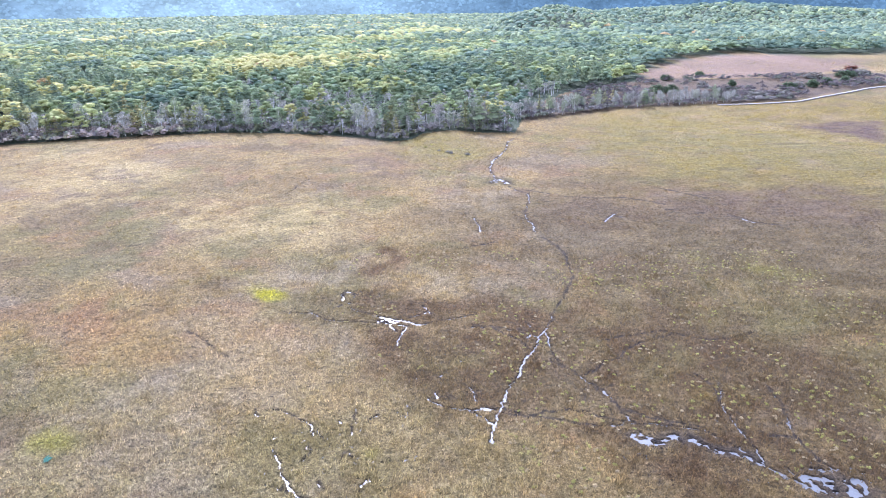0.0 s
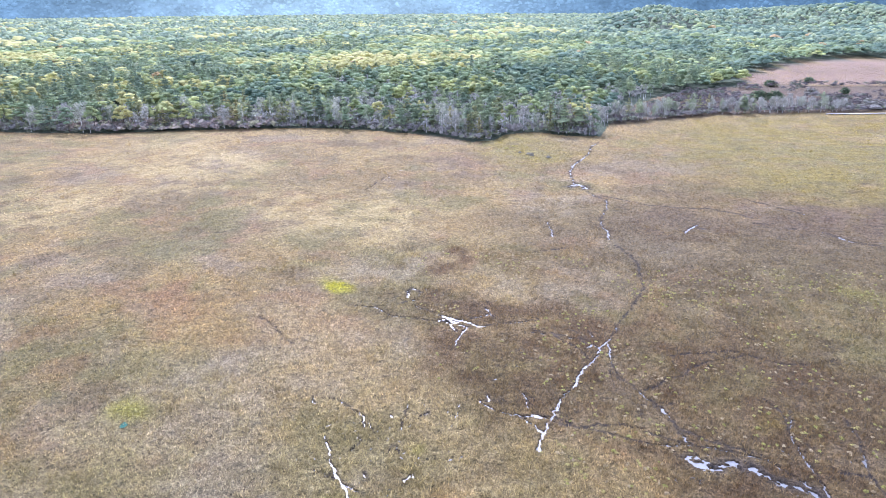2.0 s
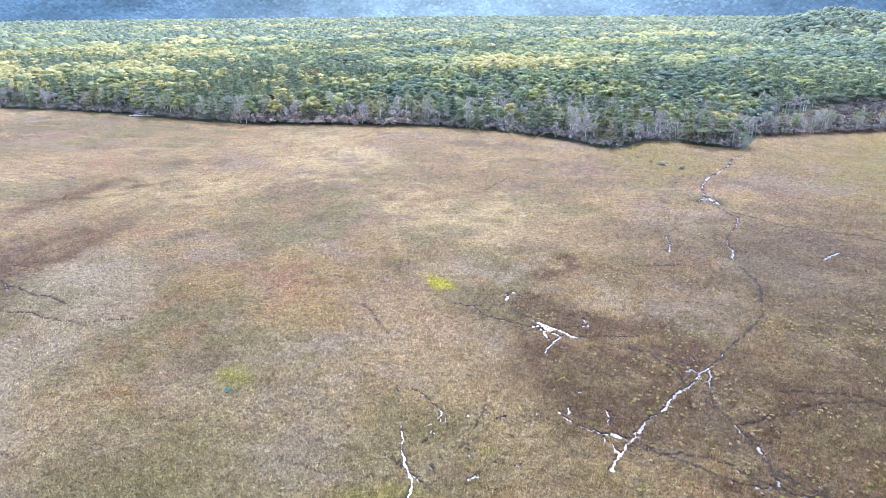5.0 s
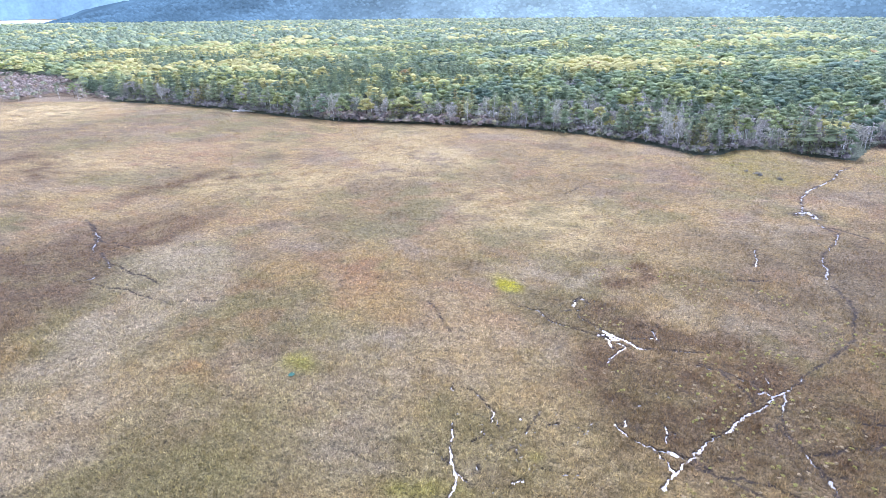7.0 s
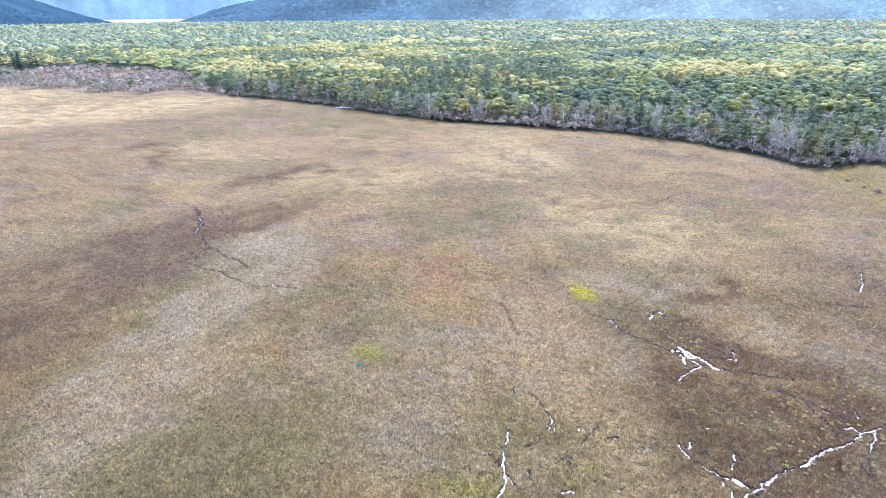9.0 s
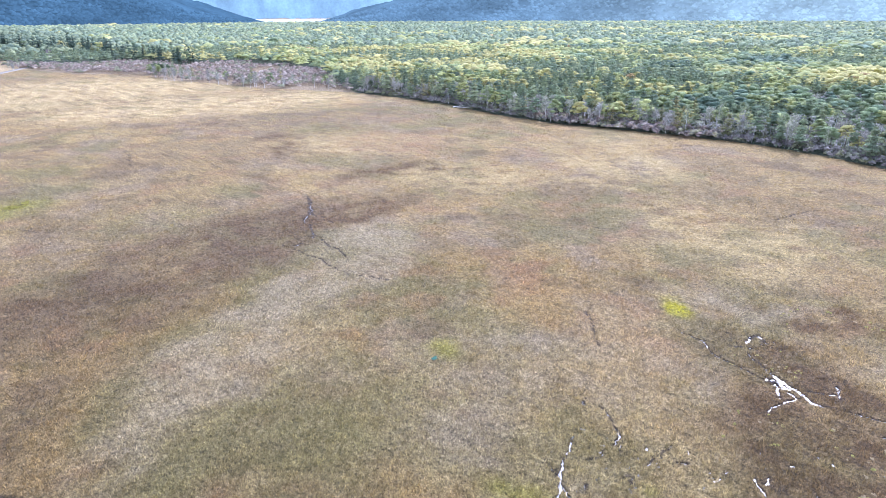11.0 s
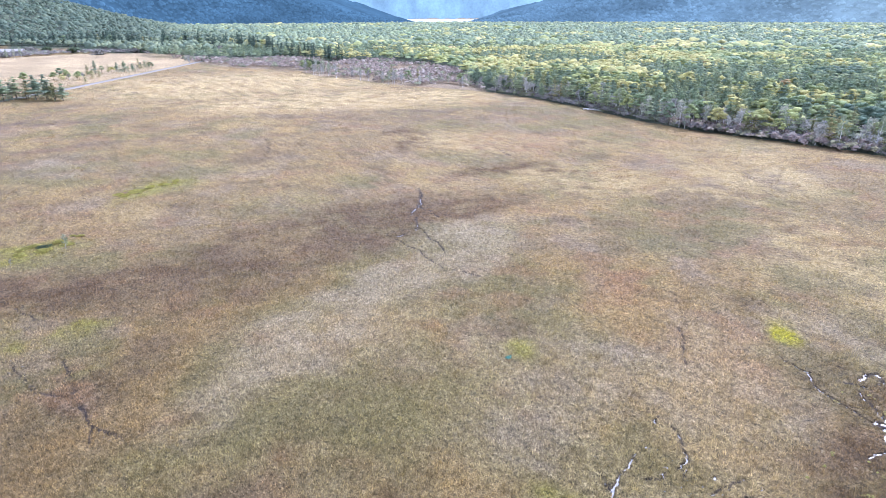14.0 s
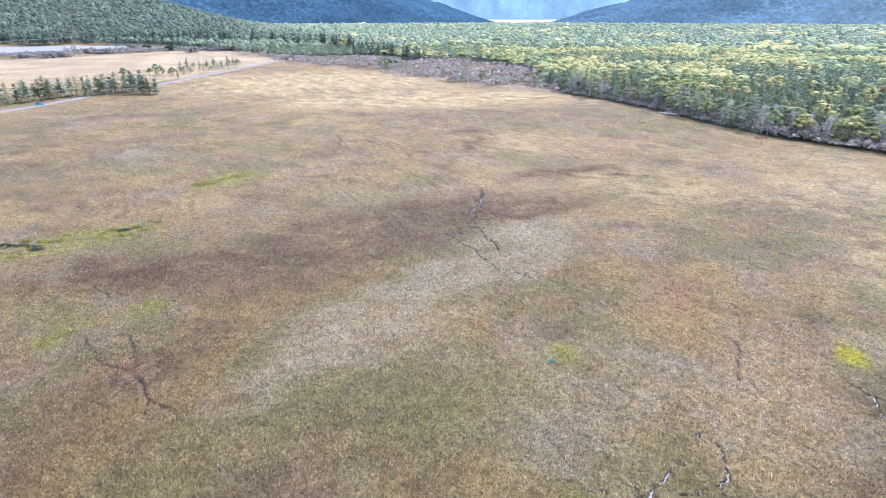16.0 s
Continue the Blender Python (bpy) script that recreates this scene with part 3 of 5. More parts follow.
def water_fields(x, y):
    """Depth of the bed below the turf, and how peaty the place is, 0 to 1."""
    depth, peat = np.zeros(np.shape(x)), np.zeros(np.shape(x))
    n1, n2, n3 = value_noise(x, y, 3.1, 71), value_noise(x, y, 0.8, 72), value_noise(x, y, 0.33, 75)
    islets = 0.5 * value_noise(x, y, 0.8, 74) + 0.5 * value_noise(x, y, 0.36, 76)
    w1 = 0.35 + 0.9 * value_noise(x, y, 2.5, 73)
    jx = x + (value_noise(x, y, 0.7, 77) - 0.5) * 0.4 + (value_noise(x, y, 0.28, 79) - 0.5) * 0.28
    jy = y + (value_noise(x, y, 0.7, 78) - 0.5) * 0.4 + (value_noise(x, y, 0.28, 80) - 0.5) * 0.28

    def near(pts, margin):
        xs, ys = [p[0] for p in pts], [p[1] for p in pts]
        return (x > min(xs) - margin) & (x < max(xs) + margin) & (y > min(ys) - margin) & (y < max(ys) + margin)
    gaps = 0.6 * value_noise(x, y, 1.9, 83) + 0.4 * value_noise(x, y, 0.7, 84)
    for lines, broad in ((RILLS, 1.0), (FAR_RILLS, 1.6)):
        for pts, half, wet in lines:
            m = near(pts, 6)
            if not m.any():
                continue
            d = line_distance(jx[m], jy[m], pts)
            if half >= 0.7:
                bed = 0.40 * np.clip((half * (0.25 + 0.7 * n1[m]) - d) / 0.45, 0, 1) - 1.6 * np.clip(islets[m] - 0.40, 0, 1)
                w = half * 0.8
            else:
                w = np.maximum(half * broad * (0.22 + 0.65 * n1[m]) * (0.35 + 1.1 * n3[m]), 0.075 if half < 0.095 else 0.1)
                bed = 0.44 * np.clip((gaps[m] - 0.84 + 0.75 * wet) * 5, 0, 1) * np.exp(-(d / w) ** 2) - (0.7 if half > 0.3 else 0.0) * np.clip(islets[m] - 0.58, 0, 1)
            depth[m] = np.maximum(depth[m], bed)
            peat[m] = np.maximum(peat[m], (0.62 + 0.4 * n2[m]) * np.exp(-(d / (w + 0.10 * broad + 0.09 * broad * w1[m])) ** 2))
    for pts in THREADS:
        m = near(pts, 1.2)
        if m.any():
            d = line_distance(jx[m], jy[m], pts)
            depth[m] = np.maximum(depth[m], 0.3 * np.exp(-(d / (0.04 + 0.12 * n3[m])) ** 2))
            peat[m] = np.maximum(peat[m], 0.35 * np.exp(-(d / 0.2) ** 2))
    for pts in DRY_CRACKS:
        m = near(pts, 6)
        if m.any():
            d = line_distance(jx[m], jy[m], pts)
            depth[m] = np.maximum(depth[m], 0.14 * np.exp(-(d / 0.3) ** 2))
            peat[m] = np.maximum(peat[m], np.clip(2.2 * w1[m] - 0.75, 0.05, 0.95) * np.exp(-(d / (0.16 + 0.2 * n2[m])) ** 2))
    wet = np.clip(1.3 - np.hypot((x - 18) / 48, (y - 82) / 42), 0, 1)
    vein = np.abs(fbm(x, y, 9, 201, 3) - 0.5)
    peat = np.maximum(peat, 0.7 * wet * np.clip(1 - vein / 0.014, 0, 1) * np.clip(3.2 * value_noise(x, y, 2.6, 205) - 1.3, 0, 1))
    far_vein = np.abs(fbm(x, y, 40, 211, 3) - 0.5)
    peat = np.maximum(peat, 0.5 * np.clip(1 - far_vein / 0.005, 0, 1) * np.clip(2.6 * value_noise(x, y, 26, 215) - 1.2, 0, 1))
    return np.clip(depth, 0, 1), np.clip(peat, 0, 0.97)


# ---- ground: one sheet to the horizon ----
def hill(x, y):
    """Height of the wooded ground: a low hill ahead and a slope that rises behind the car park."""
    knoll = np.clip(1 - np.hypot((x - 222) / 120, (y - 1290) / 260), 0, 1)
    ridge = np.clip(1 - np.hypot((x - 640) / 520, (y - 1500) / 330), 0, 1)
    b = np.degrees(np.arctan2(-x, y))
    u, v = np.clip((np.hypot(x, y) - 1250) / 1000, 0, 1), np.clip((b - 83) / 17, 0, 1)
    return 34 * knoll ** 0.8 + 34 * ridge ** 0.9 + 130 * u * v * v * (3 - 2 * v)


def steps(*runs):
    out = []
    for a, b, s in runs:
        out += list(np.arange(a, b, s))
    return np.array(out + [runs[-1][1]])


def build_ground():
    grow = lambda a, b, n: list(np.geomspace(a, b, n))
    xs = np.array([-v for v in grow(960, 4800, 18)][::-1] + list(steps((-950, -400, 11.0), (-400, -142, 4.0), (-142, -100, 1.1), (-100, -82, 2.0), (-82, -50, 1.0), (-50, -28, 1.8), (-28, 50, 0.48), (50, 110, 2.0), (110, 330, 6.0))) + grow(345, 4800, 26))
    ys = np.array([-v for v in grow(330, 4800, 14)][::-1] + list(steps((-320, -65, 10.0), (-65, -12, 2.5), (-12, 10, 1.0), (10, 48, 2.2), (48, 106, 0.48), (106, 200, 1.1), (200, 275, 1.5), (275, 480, 6.0))) + grow(490, 4800, 34))
    x, y = np.meshgrid(xs, ys)

    def surface(x, y):
        """Height and tint of the ground."""
        depth, peat = water_fields(x, y)
        z = (fbm(x, y, 2.4, 5, 3) - 0.5) * 0.22 * (1 - 0.85 * peat) - depth
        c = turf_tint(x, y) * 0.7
        c = c * (1 - peat[..., None]) + np.array(PEAT) * peat[..., None]
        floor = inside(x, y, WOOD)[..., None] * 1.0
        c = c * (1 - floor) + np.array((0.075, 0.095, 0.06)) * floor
        for area, hue in ((SHRUBS_EAST, (0.105, 0.075, 0.06)), (SHRUBS_WEST, (0.27, 0.21, 0.14))):
            k = inside(x, y, area)[..., None] * 0.75
            c = c * (1 - k) + np.array(hue) * k
        k = 0.6 * np.exp(-(line_distance(x, y, TRACK) / 1.6) ** 2)[..., None]
        c = c * (1 - k) + np.array((0.17, 0.12, 0.095)) * k
        for area, hue in ((FAR_FIELD, (0.40, 0.305, 0.17)), (GLADE, (0.23, 0.155, 0.115))):
            k = inside(x, y, area)[..., None] * 0.85
            c = c * (1 - k) + np.array(hue) * (0.6 + 0.8 * fbm(x, y, 30, 81)[..., None]) * k
        return z + hill(x, y), c

    z, c = surface(x, y)
    n, m = len(xs), len(ys)
    idx = np.arange(n * m).reshape(m, n)
    faces = np.stack([idx[:-1, :-1], idx[:-1, 1:], idx[1:, 1:], idx[1:, :-1]], -1)
    # cells by the water are cut finer
    cx, cy = (x[:-1, :-1] + x[1:, 1:]) / 2, (y[:-1, :-1] + y[1:, 1:]) / 2
    wide = np.hypot(x[1:, 1:] - x[:-1, :-1], y[1:, 1:] - y[:-1, :-1])
    close = np.zeros(cx.shape, bool)
    for pts, reach in [(p, w * 1.1 + 0.4) for p, w, _ in RILLS] + [(p, w * 1.6 + 0.5) for p, w, _ in FAR_RILLS] + [(p, 0.35) for p in DRY_CRACKS] + [(p, 0.3) for p in THREADS]:
        px, py = [p[0] for p in pts], [p[1] for p in pts]
        b = (cx > min(px) - 5) & (cx < max(px) + 5) & (cy > min(py) - 5) & (cy < max(py) + 5) & (wide < 2.6)
        close[b] |= line_distance(cx[b], cy[b], pts) < reach + wide[b] * 0.5
    verts, tints, quads, first = [np.stack([x, y, z], -1).reshape(-1, 3)], [c.reshape(-1, 3)], [faces[~close]], n * m
    for fine, pick in ((5, close & (wide < 0.8)), (4, close & (wide >= 0.8))):
        j, i = np.nonzero(pick)
        u = np.linspace(0, 1, fine + 1)
        fx = xs[i][:, None, None] + (xs[i + 1] - xs[i])[:, None, None] * u[None, None, :] + 0 * u[None, :, None]
        fy = ys[j][:, None, None] + (ys[j + 1] - ys[j])[:, None, None] * u[None, :, None] + 0 * u[None, None, :]
        fz, fc = surface(fx.ravel(), fy.ravel())
        k = fine + 1
        q = np.array([(r * k + t, r * k + t + 1, r * k + k + t + 1, r * k + k + t) for r in range(fine) for t in range(fine)])
        quads.append((q[None] + (np.arange(len(i)) * k * k)[:, None, None] + first).reshape(-1, 4))
        verts.append(np.stack([fx.ravel(), fy.ravel(), fz], -1))
        tints.append(fc)
        first += len(i) * k * k
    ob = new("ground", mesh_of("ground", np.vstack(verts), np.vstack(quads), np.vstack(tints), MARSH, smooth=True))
    return tagged(ob, "wide flat autumn marsh turf in buff, brown and olive", "marsh", kind="structure")


build_ground()


def water_table(x0, x1, y0, y1, z):
    """Still water at one level: it shows wherever the turf dips below it."""
    ob = new("water", mesh_of("water", [(x0, y0, z), (x1, y0, z), (x1, y1, z), (x0, y1, z)], [(0, 1, 2, 3)], None, WATER))
    tagged(ob, "glinting water in narrow rills and pools of the peat", "water", kind="structure")


for area in ((-60, 110, 46, 106), (0, 110, 106, 262), (-145, -98, 60, 95)):
    water_table(*area, -0.17)


# ---- leaves and tufts as arrays ----
def leaf_quads(centres, normals, size, rng, aspect=1.0, up=None):
    """One irregular four-cornered leaf clump for every centre. Returns verts and faces."""
    n = len(centres)
    nrm = normals / (np.linalg.norm(normals, axis=1)[:, None] + 1e-9)
    ref = rng.normal(size=(n, 3)) if up is None else np.broadcast_to(np.asarray(up, float), (n, 3)) + rng.normal(size=(n, 3)) * 0.25
    a = np.cross(nrm, ref)
    a /= np.linalg.norm(a, axis=1)[:, None] + 1e-9
    b = np.cross(nrm, a)
    s = np.asarray(size).reshape(-1, 1) * np.ones((n, 1)) * 0.5
    v = np.empty((n, 4, 3))
    for k, (p, q) in enumerate(((-1, -1), (1, -1), (1, 1), (-1, 1))):
        j = rng.uniform(0.55, 1.25, (n, 2))
        v[:, k] = centres + a * s * p * j[:, :1] + b * s * aspect * q * j[:, 1:] - nrm * s * 0.35 * rng.uniform(0, 1, (n, 1))
    return v.reshape(-1, 3), np.arange(4 * n).reshape(n, 4)


def broadleaf_cloud(base, height, radius, leaves, rng, size, lobes=7):
    """Leaf places, outward normals for T lobed crowns standing at base (T, 3)."""
    T = len(base)
    az = rng.uniform(0, 2 * np.pi, (T, lobes))
    rr = np.sqrt(rng.uniform(0, 1, (T, lobes))) * 0.62
    rr[:, 0] = 0
    lz = 0.72 - 0.32 * rr + rng.uniform(-0.10, 0.10, (T, lobes))
    lc = np.stack([np.cos(az) * rr * radius[:, None], np.sin(az) * rr * radius[:, None], lz * height[:, None]], -1)
    lr = rng.uniform(0.34, 0.55, (T, lobes)) * radius[:, None]
    pick = rng.integers(0, lobes, (T, leaves))
    rows = np.arange(T)[:, None]
    d = rng.normal(size=(T, leaves, 3))
    d[..., 2] = np.abs(d[..., 2]) * 0.9 - 0.25
    d /= np.linalg.norm(d, axis=-1)[..., None] + 1e-9
    p = lc[rows, pick] + d * lr[rows, pick][..., None] * np.array((1, 1, 0.72)) * rng.uniform(0.75, 1.08, (T, leaves, 1))
    nrm = d * 0.75 + np.array((0, 0, 0.55)) + rng.normal(size=d.shape) * 0.25
    return (p + base[:, None]).reshape(-1, 3), nrm.reshape(-1, 3)


def conifer_cloud(base, height, radius, leaves, rng, layers=9):
    """Needle spray places in uneven drooping tiers."""
    T = len(base)
    k = rng.integers(0, layers, (T, leaves))
    f = (k + 0.5) / layers
    r = np.sqrt(rng.uniform(0.03, 1, (T, leaves))) * (1 - f) ** 0.6 * radius[:, None] * (0.7 + 0.5 * np.sin(k * 2.4 + 1.0)) * rng.uniform(0.75, 1.2, (T, leaves))
    az = rng.uniform(0, 2 * np.pi, (T, leaves))
    z = (0.16 + 0.84 * f) * height[:, None] - r * 0.22 + rng.normal(size=(T, leaves)) * 0.12
    p = np.stack([np.cos(az) * r, np.sin(az) * r, z], -1)
    nrm = np.stack([np.cos(az) * 0.55, np.sin(az) * 0.55, np.full_like(az, 0.9)], -1) + rng.normal(size=p.shape) * 0.25
    return (p + base[:, None]).reshape(-1, 3), nrm.reshape(-1, 3)


def puffs(centres, radii, rng, flat=0.55, k=7, rings=((1.0, -0.25), (0.72, 0.55)), rough=0.3):
    """An uneven cap of foliage with k sides at every centre. Returns verts and three-cornered faces."""
    n, m = len(centres), len(rings)
    a = rng.uniform(0, 6.283, (n, 1)) + np.arange(k)[None] * 2 * np.pi / k
    v = np.empty((n, m * k + 1, 3))
    for ring, (rr, zz) in enumerate(rings):
        j = rng.uniform(1 - rough, 1 + rough, (n, k))
        v[:, ring * k:(ring + 1) * k] = np.stack([np.cos(a + 0.4 * ring) * rr * j, np.sin(a + 0.4 * ring) * rr * j, zz + rng.uniform(-0.6, 0.6, (n, k)) * rough], -1)
    v[:, -1] = np.stack([rng.uniform(-0.2, 0.2, n), rng.uniform(-0.2, 0.2, n), rng.uniform(0.88, 1.05, n)], -1)
    v = centres[:, None] + v * radii[:, None, None] * np.array((1.1, 1.1, flat))
    tri = []
    for i in range(k):
        q = (i + 1) % k
        for r in range(m - 1):
            tri += [(r * k + i, r * k + q, (r + 1) * k + i), (r * k + q, (r + 1) * k + q, (r + 1) * k + i)]
        tri.append(((m - 1) * k + i, (m - 1) * k + q, m * k))
    f = np.array(tri)[None] + (np.arange(n) * (m * k + 1))[:, None, None]
    return v.reshape(-1, 3), f.reshape(-1, 3)


DOME = ((0.78, -0.45), (1.0, 0.05), (0.72, 0.62))


def lobed_puffs(base, height, radius, lobes, rng):
    """Several caps that make up each crown, the highest in the middle; gives centres and radii."""
    T = len(base)
    az = rng.uniform(0, 2 * np.pi, (T, 1)) + np.arange(lobes)[None] * 2.4 + rng.uniform(-0.4, 0.4, (T, lobes))
    rr = np.sqrt((np.arange(lobes)[None] + rng.uniform(0.0, 0.6, (T, lobes))) / lobes) * 0.74
    lz = 0.88 - 0.74 * rr ** 1.6 + rng.uniform(-0.06, 0.06, (T, lobes))
    c = np.stack([np.cos(az) * rr * radius[:, None], np.sin(az) * rr * radius[:, None], lz * height[:, None]], -1) + base[:, None]
    size = (0.78 if lobes < 3 else 1.02 / lobes ** 0.5) * radius[:, None] * rng.uniform(0.78, 1.18, (T, lobes))
    return c.reshape(-1, 3), size.ravel()


def tier_puffs(base, height, radius, tiers, rng):
    """Flat caps one above another, narrower upwards: the tiers of a conifer."""
    T = len(base)
    f = (np.arange(tiers)[None] + rng.uniform(0.2, 0.8, (T, tiers))) / tiers
    r = radius[:, None] * (1.05 - f) ** 0.8 * rng.uniform(0.6, 0.95, (T, tiers))
    a = rng.uniform(0, 6.283, (T, tiers))
    c = np.stack([np.cos(a) * r * 0.25, np.sin(a) * r * 0.25, (0.35 + 0.58 * f) * height[:, None]], -1) + base[:, None]
    return c.reshape(-1, 3), r.ravel() * 0.85


def cap_leaves(centres, radii, per, rng, flat=0.62):
    """Leaf places over the upper side of caps, and outward normals."""
    d = rng.normal(size=(len(centres), per, 3))
    d[..., 2] = np.abs(d[..., 2]) - 0.3
    d /= np.linalg.norm(d, axis=-1)[..., None] + 1e-9
    p = centres[:, None] + d * radii[:, None, None] * np.array((1.12, 1.12, flat * 1.04)) * rng.uniform(0.97, 1.12, d.shape[:2] + (1,))
    nrm = d * np.array((0.55, 0.55, 0.7)) + np.array((0, 0, 0.7)) + rng.normal(size=d.shape) * 0.25
    return p.reshape(-1, 3), nrm.reshape(-1, 3)


def limb(bm, a, b, ra, rb, sides=5):
    """A tapered limb from a to b."""
    a, b = Vector(a), Vector(b)
    q = (b - a).to_track_quat("Z", "Y")
    rings = []
    for p, r in ((a, ra), (b, rb)):
        rings.append([bm.verts.new(p + q @ Vector((r * math.cos(2 * math.pi * i / sides), r * math.sin(2 * math.pi * i / sides), 0))) for i in range(sides)])
    for i in range(sides):
        bm.faces.new((rings[0][i], rings[0][(i + 1) % sides], rings[1][(i + 1) % sides], rings[1][i]))
    bm.faces.new(rings[1])


def trunk_mesh(height, radius, rnd, spread, start=0.35, limbs=7, leafless=False):
    bm = bmesh.new()
    p, n = Vector((0, 0, -0.3)), 5
    pts = [p.copy()]
    for i in range(n):
        p = Vector((p.x + rnd.uniform(-0.03, 0.03) * height * 0.6, p.y + rnd.uniform(-0.03, 0.03) * height * 0.6, height * 0.92 * (i + 1) / n))
        pts.append(p.copy())
    for i in range(n):
        limb(bm, pts[i], pts[i + 1], radius * (1 - i / n * 0.9), radius * (1 - (i + 1) / n * 0.9), 6)
    ends = []
    for i in range(limbs):
        f = start + (0.92 - start) * (i + 0.5) / limbs
        k = min(int(f / 0.92 * n), n - 1)
        o = pts[k].lerp(pts[k + 1], f / 0.92 * n - k)
        a, l = rnd.uniform(0, 6.283), spread * (1.1 - f * 0.7) * rnd.uniform(0.7, 1.1)
        e = o + Vector((math.cos(a) * l, math.sin(a) * l, l * rnd.uniform(0.5, 1.2)))
        limb(bm, o, e, radius * 0.35, radius * 0.08, 4)
        ends.append((o, e))
        if leafless:
            for _ in range(3):
                m = o.lerp(e, rnd.uniform(0.35, 0.9))
                g = m + Vector((rnd.uniform(-1, 1), rnd.uniform(-1, 1), rnd.uniform(0.3, 1.3))) * l * 0.4
                limb(bm, m, g, radius * 0.15, radius * 0.05, 3)
                ends.append((m, g))
    return bm, ends


def tint_rows(hues, per, rng, jitter=0.12):
    """Tint of every vertex of T trees with per vertices each."""
    c = np.repeat(np.asarray(hues), per, 0)
    return np.clip(c * rng.uniform(1 - jitter, 1 + jitter, (len(c) // 4, 1, 1)).repeat(4, 1).reshape(-1, 1), 0, 1)


PALETTE_BROAD = [(0.33, 0.385, 0.175), (0.43, 0.455, 0.185), (0.265, 0.335, 0.175), (0.53, 0.495, 0.20), (0.225, 0.295, 0.18), (0.50, 0.36, 0.18), (0.15, 0.215, 0.15)]
PALETTE_PINE = [(0.27, 0.335, 0.20), (0.335, 0.385, 0.215), (0.235, 0.30, 0.20)]


def tree(kind, i):
    """One tree with a trunk and a crown, at the origin."""
    rnd, rng = random.Random(100 + i), np.random.default_rng(100 + i)
    names = {"spruce": "spruce_tree", "broad": "broadleaf_tree", "pine": "pine_tree", "birch": "birch_tree", "larch": "larch_tree"}
    root = new(names[kind])
    zero, caps = np.zeros((1, 3)), None
    if kind == "broad":
        h, r = 11.0 + i % 3, 4.2 + 0.4 * (i % 2)
        bm, _ = trunk_mesh(h * 0.8, 0.22, rnd, r * 0.7)
        part("trunk", bm, BARK, root)
        c, size = lobed_puffs(zero, np.array([h]), np.array([r]), 13, rng)
        caps = puffs(c, size, rng, 0.58, 8, DOME, 0.34)
        p, n = cap_leaves(c, size, 26, rng)
        v, f = leaf_quads(p, n, rng.uniform(0.22, 0.55, len(p)), rng)
        hue, mat = PALETTE_BROAD[i % 5], LEAF
    elif kind in ("pine", "larch", "spruce"):
        h, r = (11.0, 4.2) if kind == "larch" else (12.0, 5.6)
        h += (i % 3) * 1.2
        bm, _ = trunk_mesh(h, 0.2, rnd, r * 0.6, 0.2, 9)
        part("trunk", bm, BARK, root)
        c, size = tier_puffs(zero, np.array([h]), np.array([r * 0.62]), 8, rng)
        caps = puffs(c, size, rng, 0.24, 9, ((1.0, -0.3), (0.6, 0.3)), 0.45) if kind != "larch" else None
        p, n = conifer_cloud(zero, np.array([h]), np.array([r]), 420, rng, 9 + i % 3)
        v, f = leaf_quads(p, n, rng.uniform(0.4, 0.95, len(p)), rng, 0.7)
        hue, mat = ((0.105, 0.155, 0.115) if kind == "spruce" else PALETTE_PINE[i % 3] if kind == "pine" else ((0.31, 0.32, 0.16), (0.38, 0.35, 0.17))[i % 2]), LEAF
    else:
        h = 9.0 + (i % 4) * 0.9
        bm, ends = trunk_mesh(h, 0.15, rnd, 2.6, 0.3, 11, True)
        part("trunk", bm, BIRCH_BARK, root)
        o = np.array([tuple(a.lerp(b, rnd.uniform(0.3, 1.0))) for a, b in ends for _ in range(9)])
        n = rng.normal(size=o.shape)
        n[:, 2] *= 0.3
        o = o + rng.normal(size=o.shape) * 0.5
        v, f = leaf_quads(o, n, rng.uniform(0.14, 0.3, len(o)), rng, 2.2)
        hue, mat = ((0.37, 0.365, 0.32), (0.31, 0.30, 0.265), (0.36, 0.37, 0.29), (0.27, 0.31, 0.19))[i % 4], TWIG
    c = tint_rows([hue], len(v), rng, 0.2)
    f, inner = np.vstack([f[:, [0, 1, 2]], f[:, [0, 2, 3]]]), 0
    if caps:
        inner = len(caps[1])
        f = np.vstack([caps[1] + len(v), f])
        v, c = np.vstack([v, caps[0]]), np.vstack([c, np.array([hue]) * rng.uniform(0.85, 1.1, (len(caps[0]), 1))])
    me = mesh_of("crown", v, f, c, mat)
    if inner:
        me.materials.append(CROWN)
        slot = np.zeros(len(me.polygons), np.int32)
        slot[:inner] = 1
        me.polygons.foreach_set("material_index", slot)
        me.polygons.foreach_set("use_smooth", slot.astype(bool))
    new("crown", me).parent = root
    label = {"spruce": "tall dark green spruce tree in front of the far wood", "broad": "broadleaf tree turning yellow green at the edge of the wood", "pine": "dark green pine tree at the edge of the wood",
             "birch": "bare white birch tree with grey twigs beside the marsh", "larch": "slender larch tree with yellowing needles"}[kind]
    return tagged(root, label, "tree", kind + " trees along the wood")


# ---- the edge of the wood ----
TEMPLATES = {k: [tree(k, i) for i in range(n)] for k, n in (("birch", 5), ("pine", 4), ("broad", 6), ("larch", 3), ("spruce", 3))}
PLACED = {k: 0 for k in TEMPLATES}


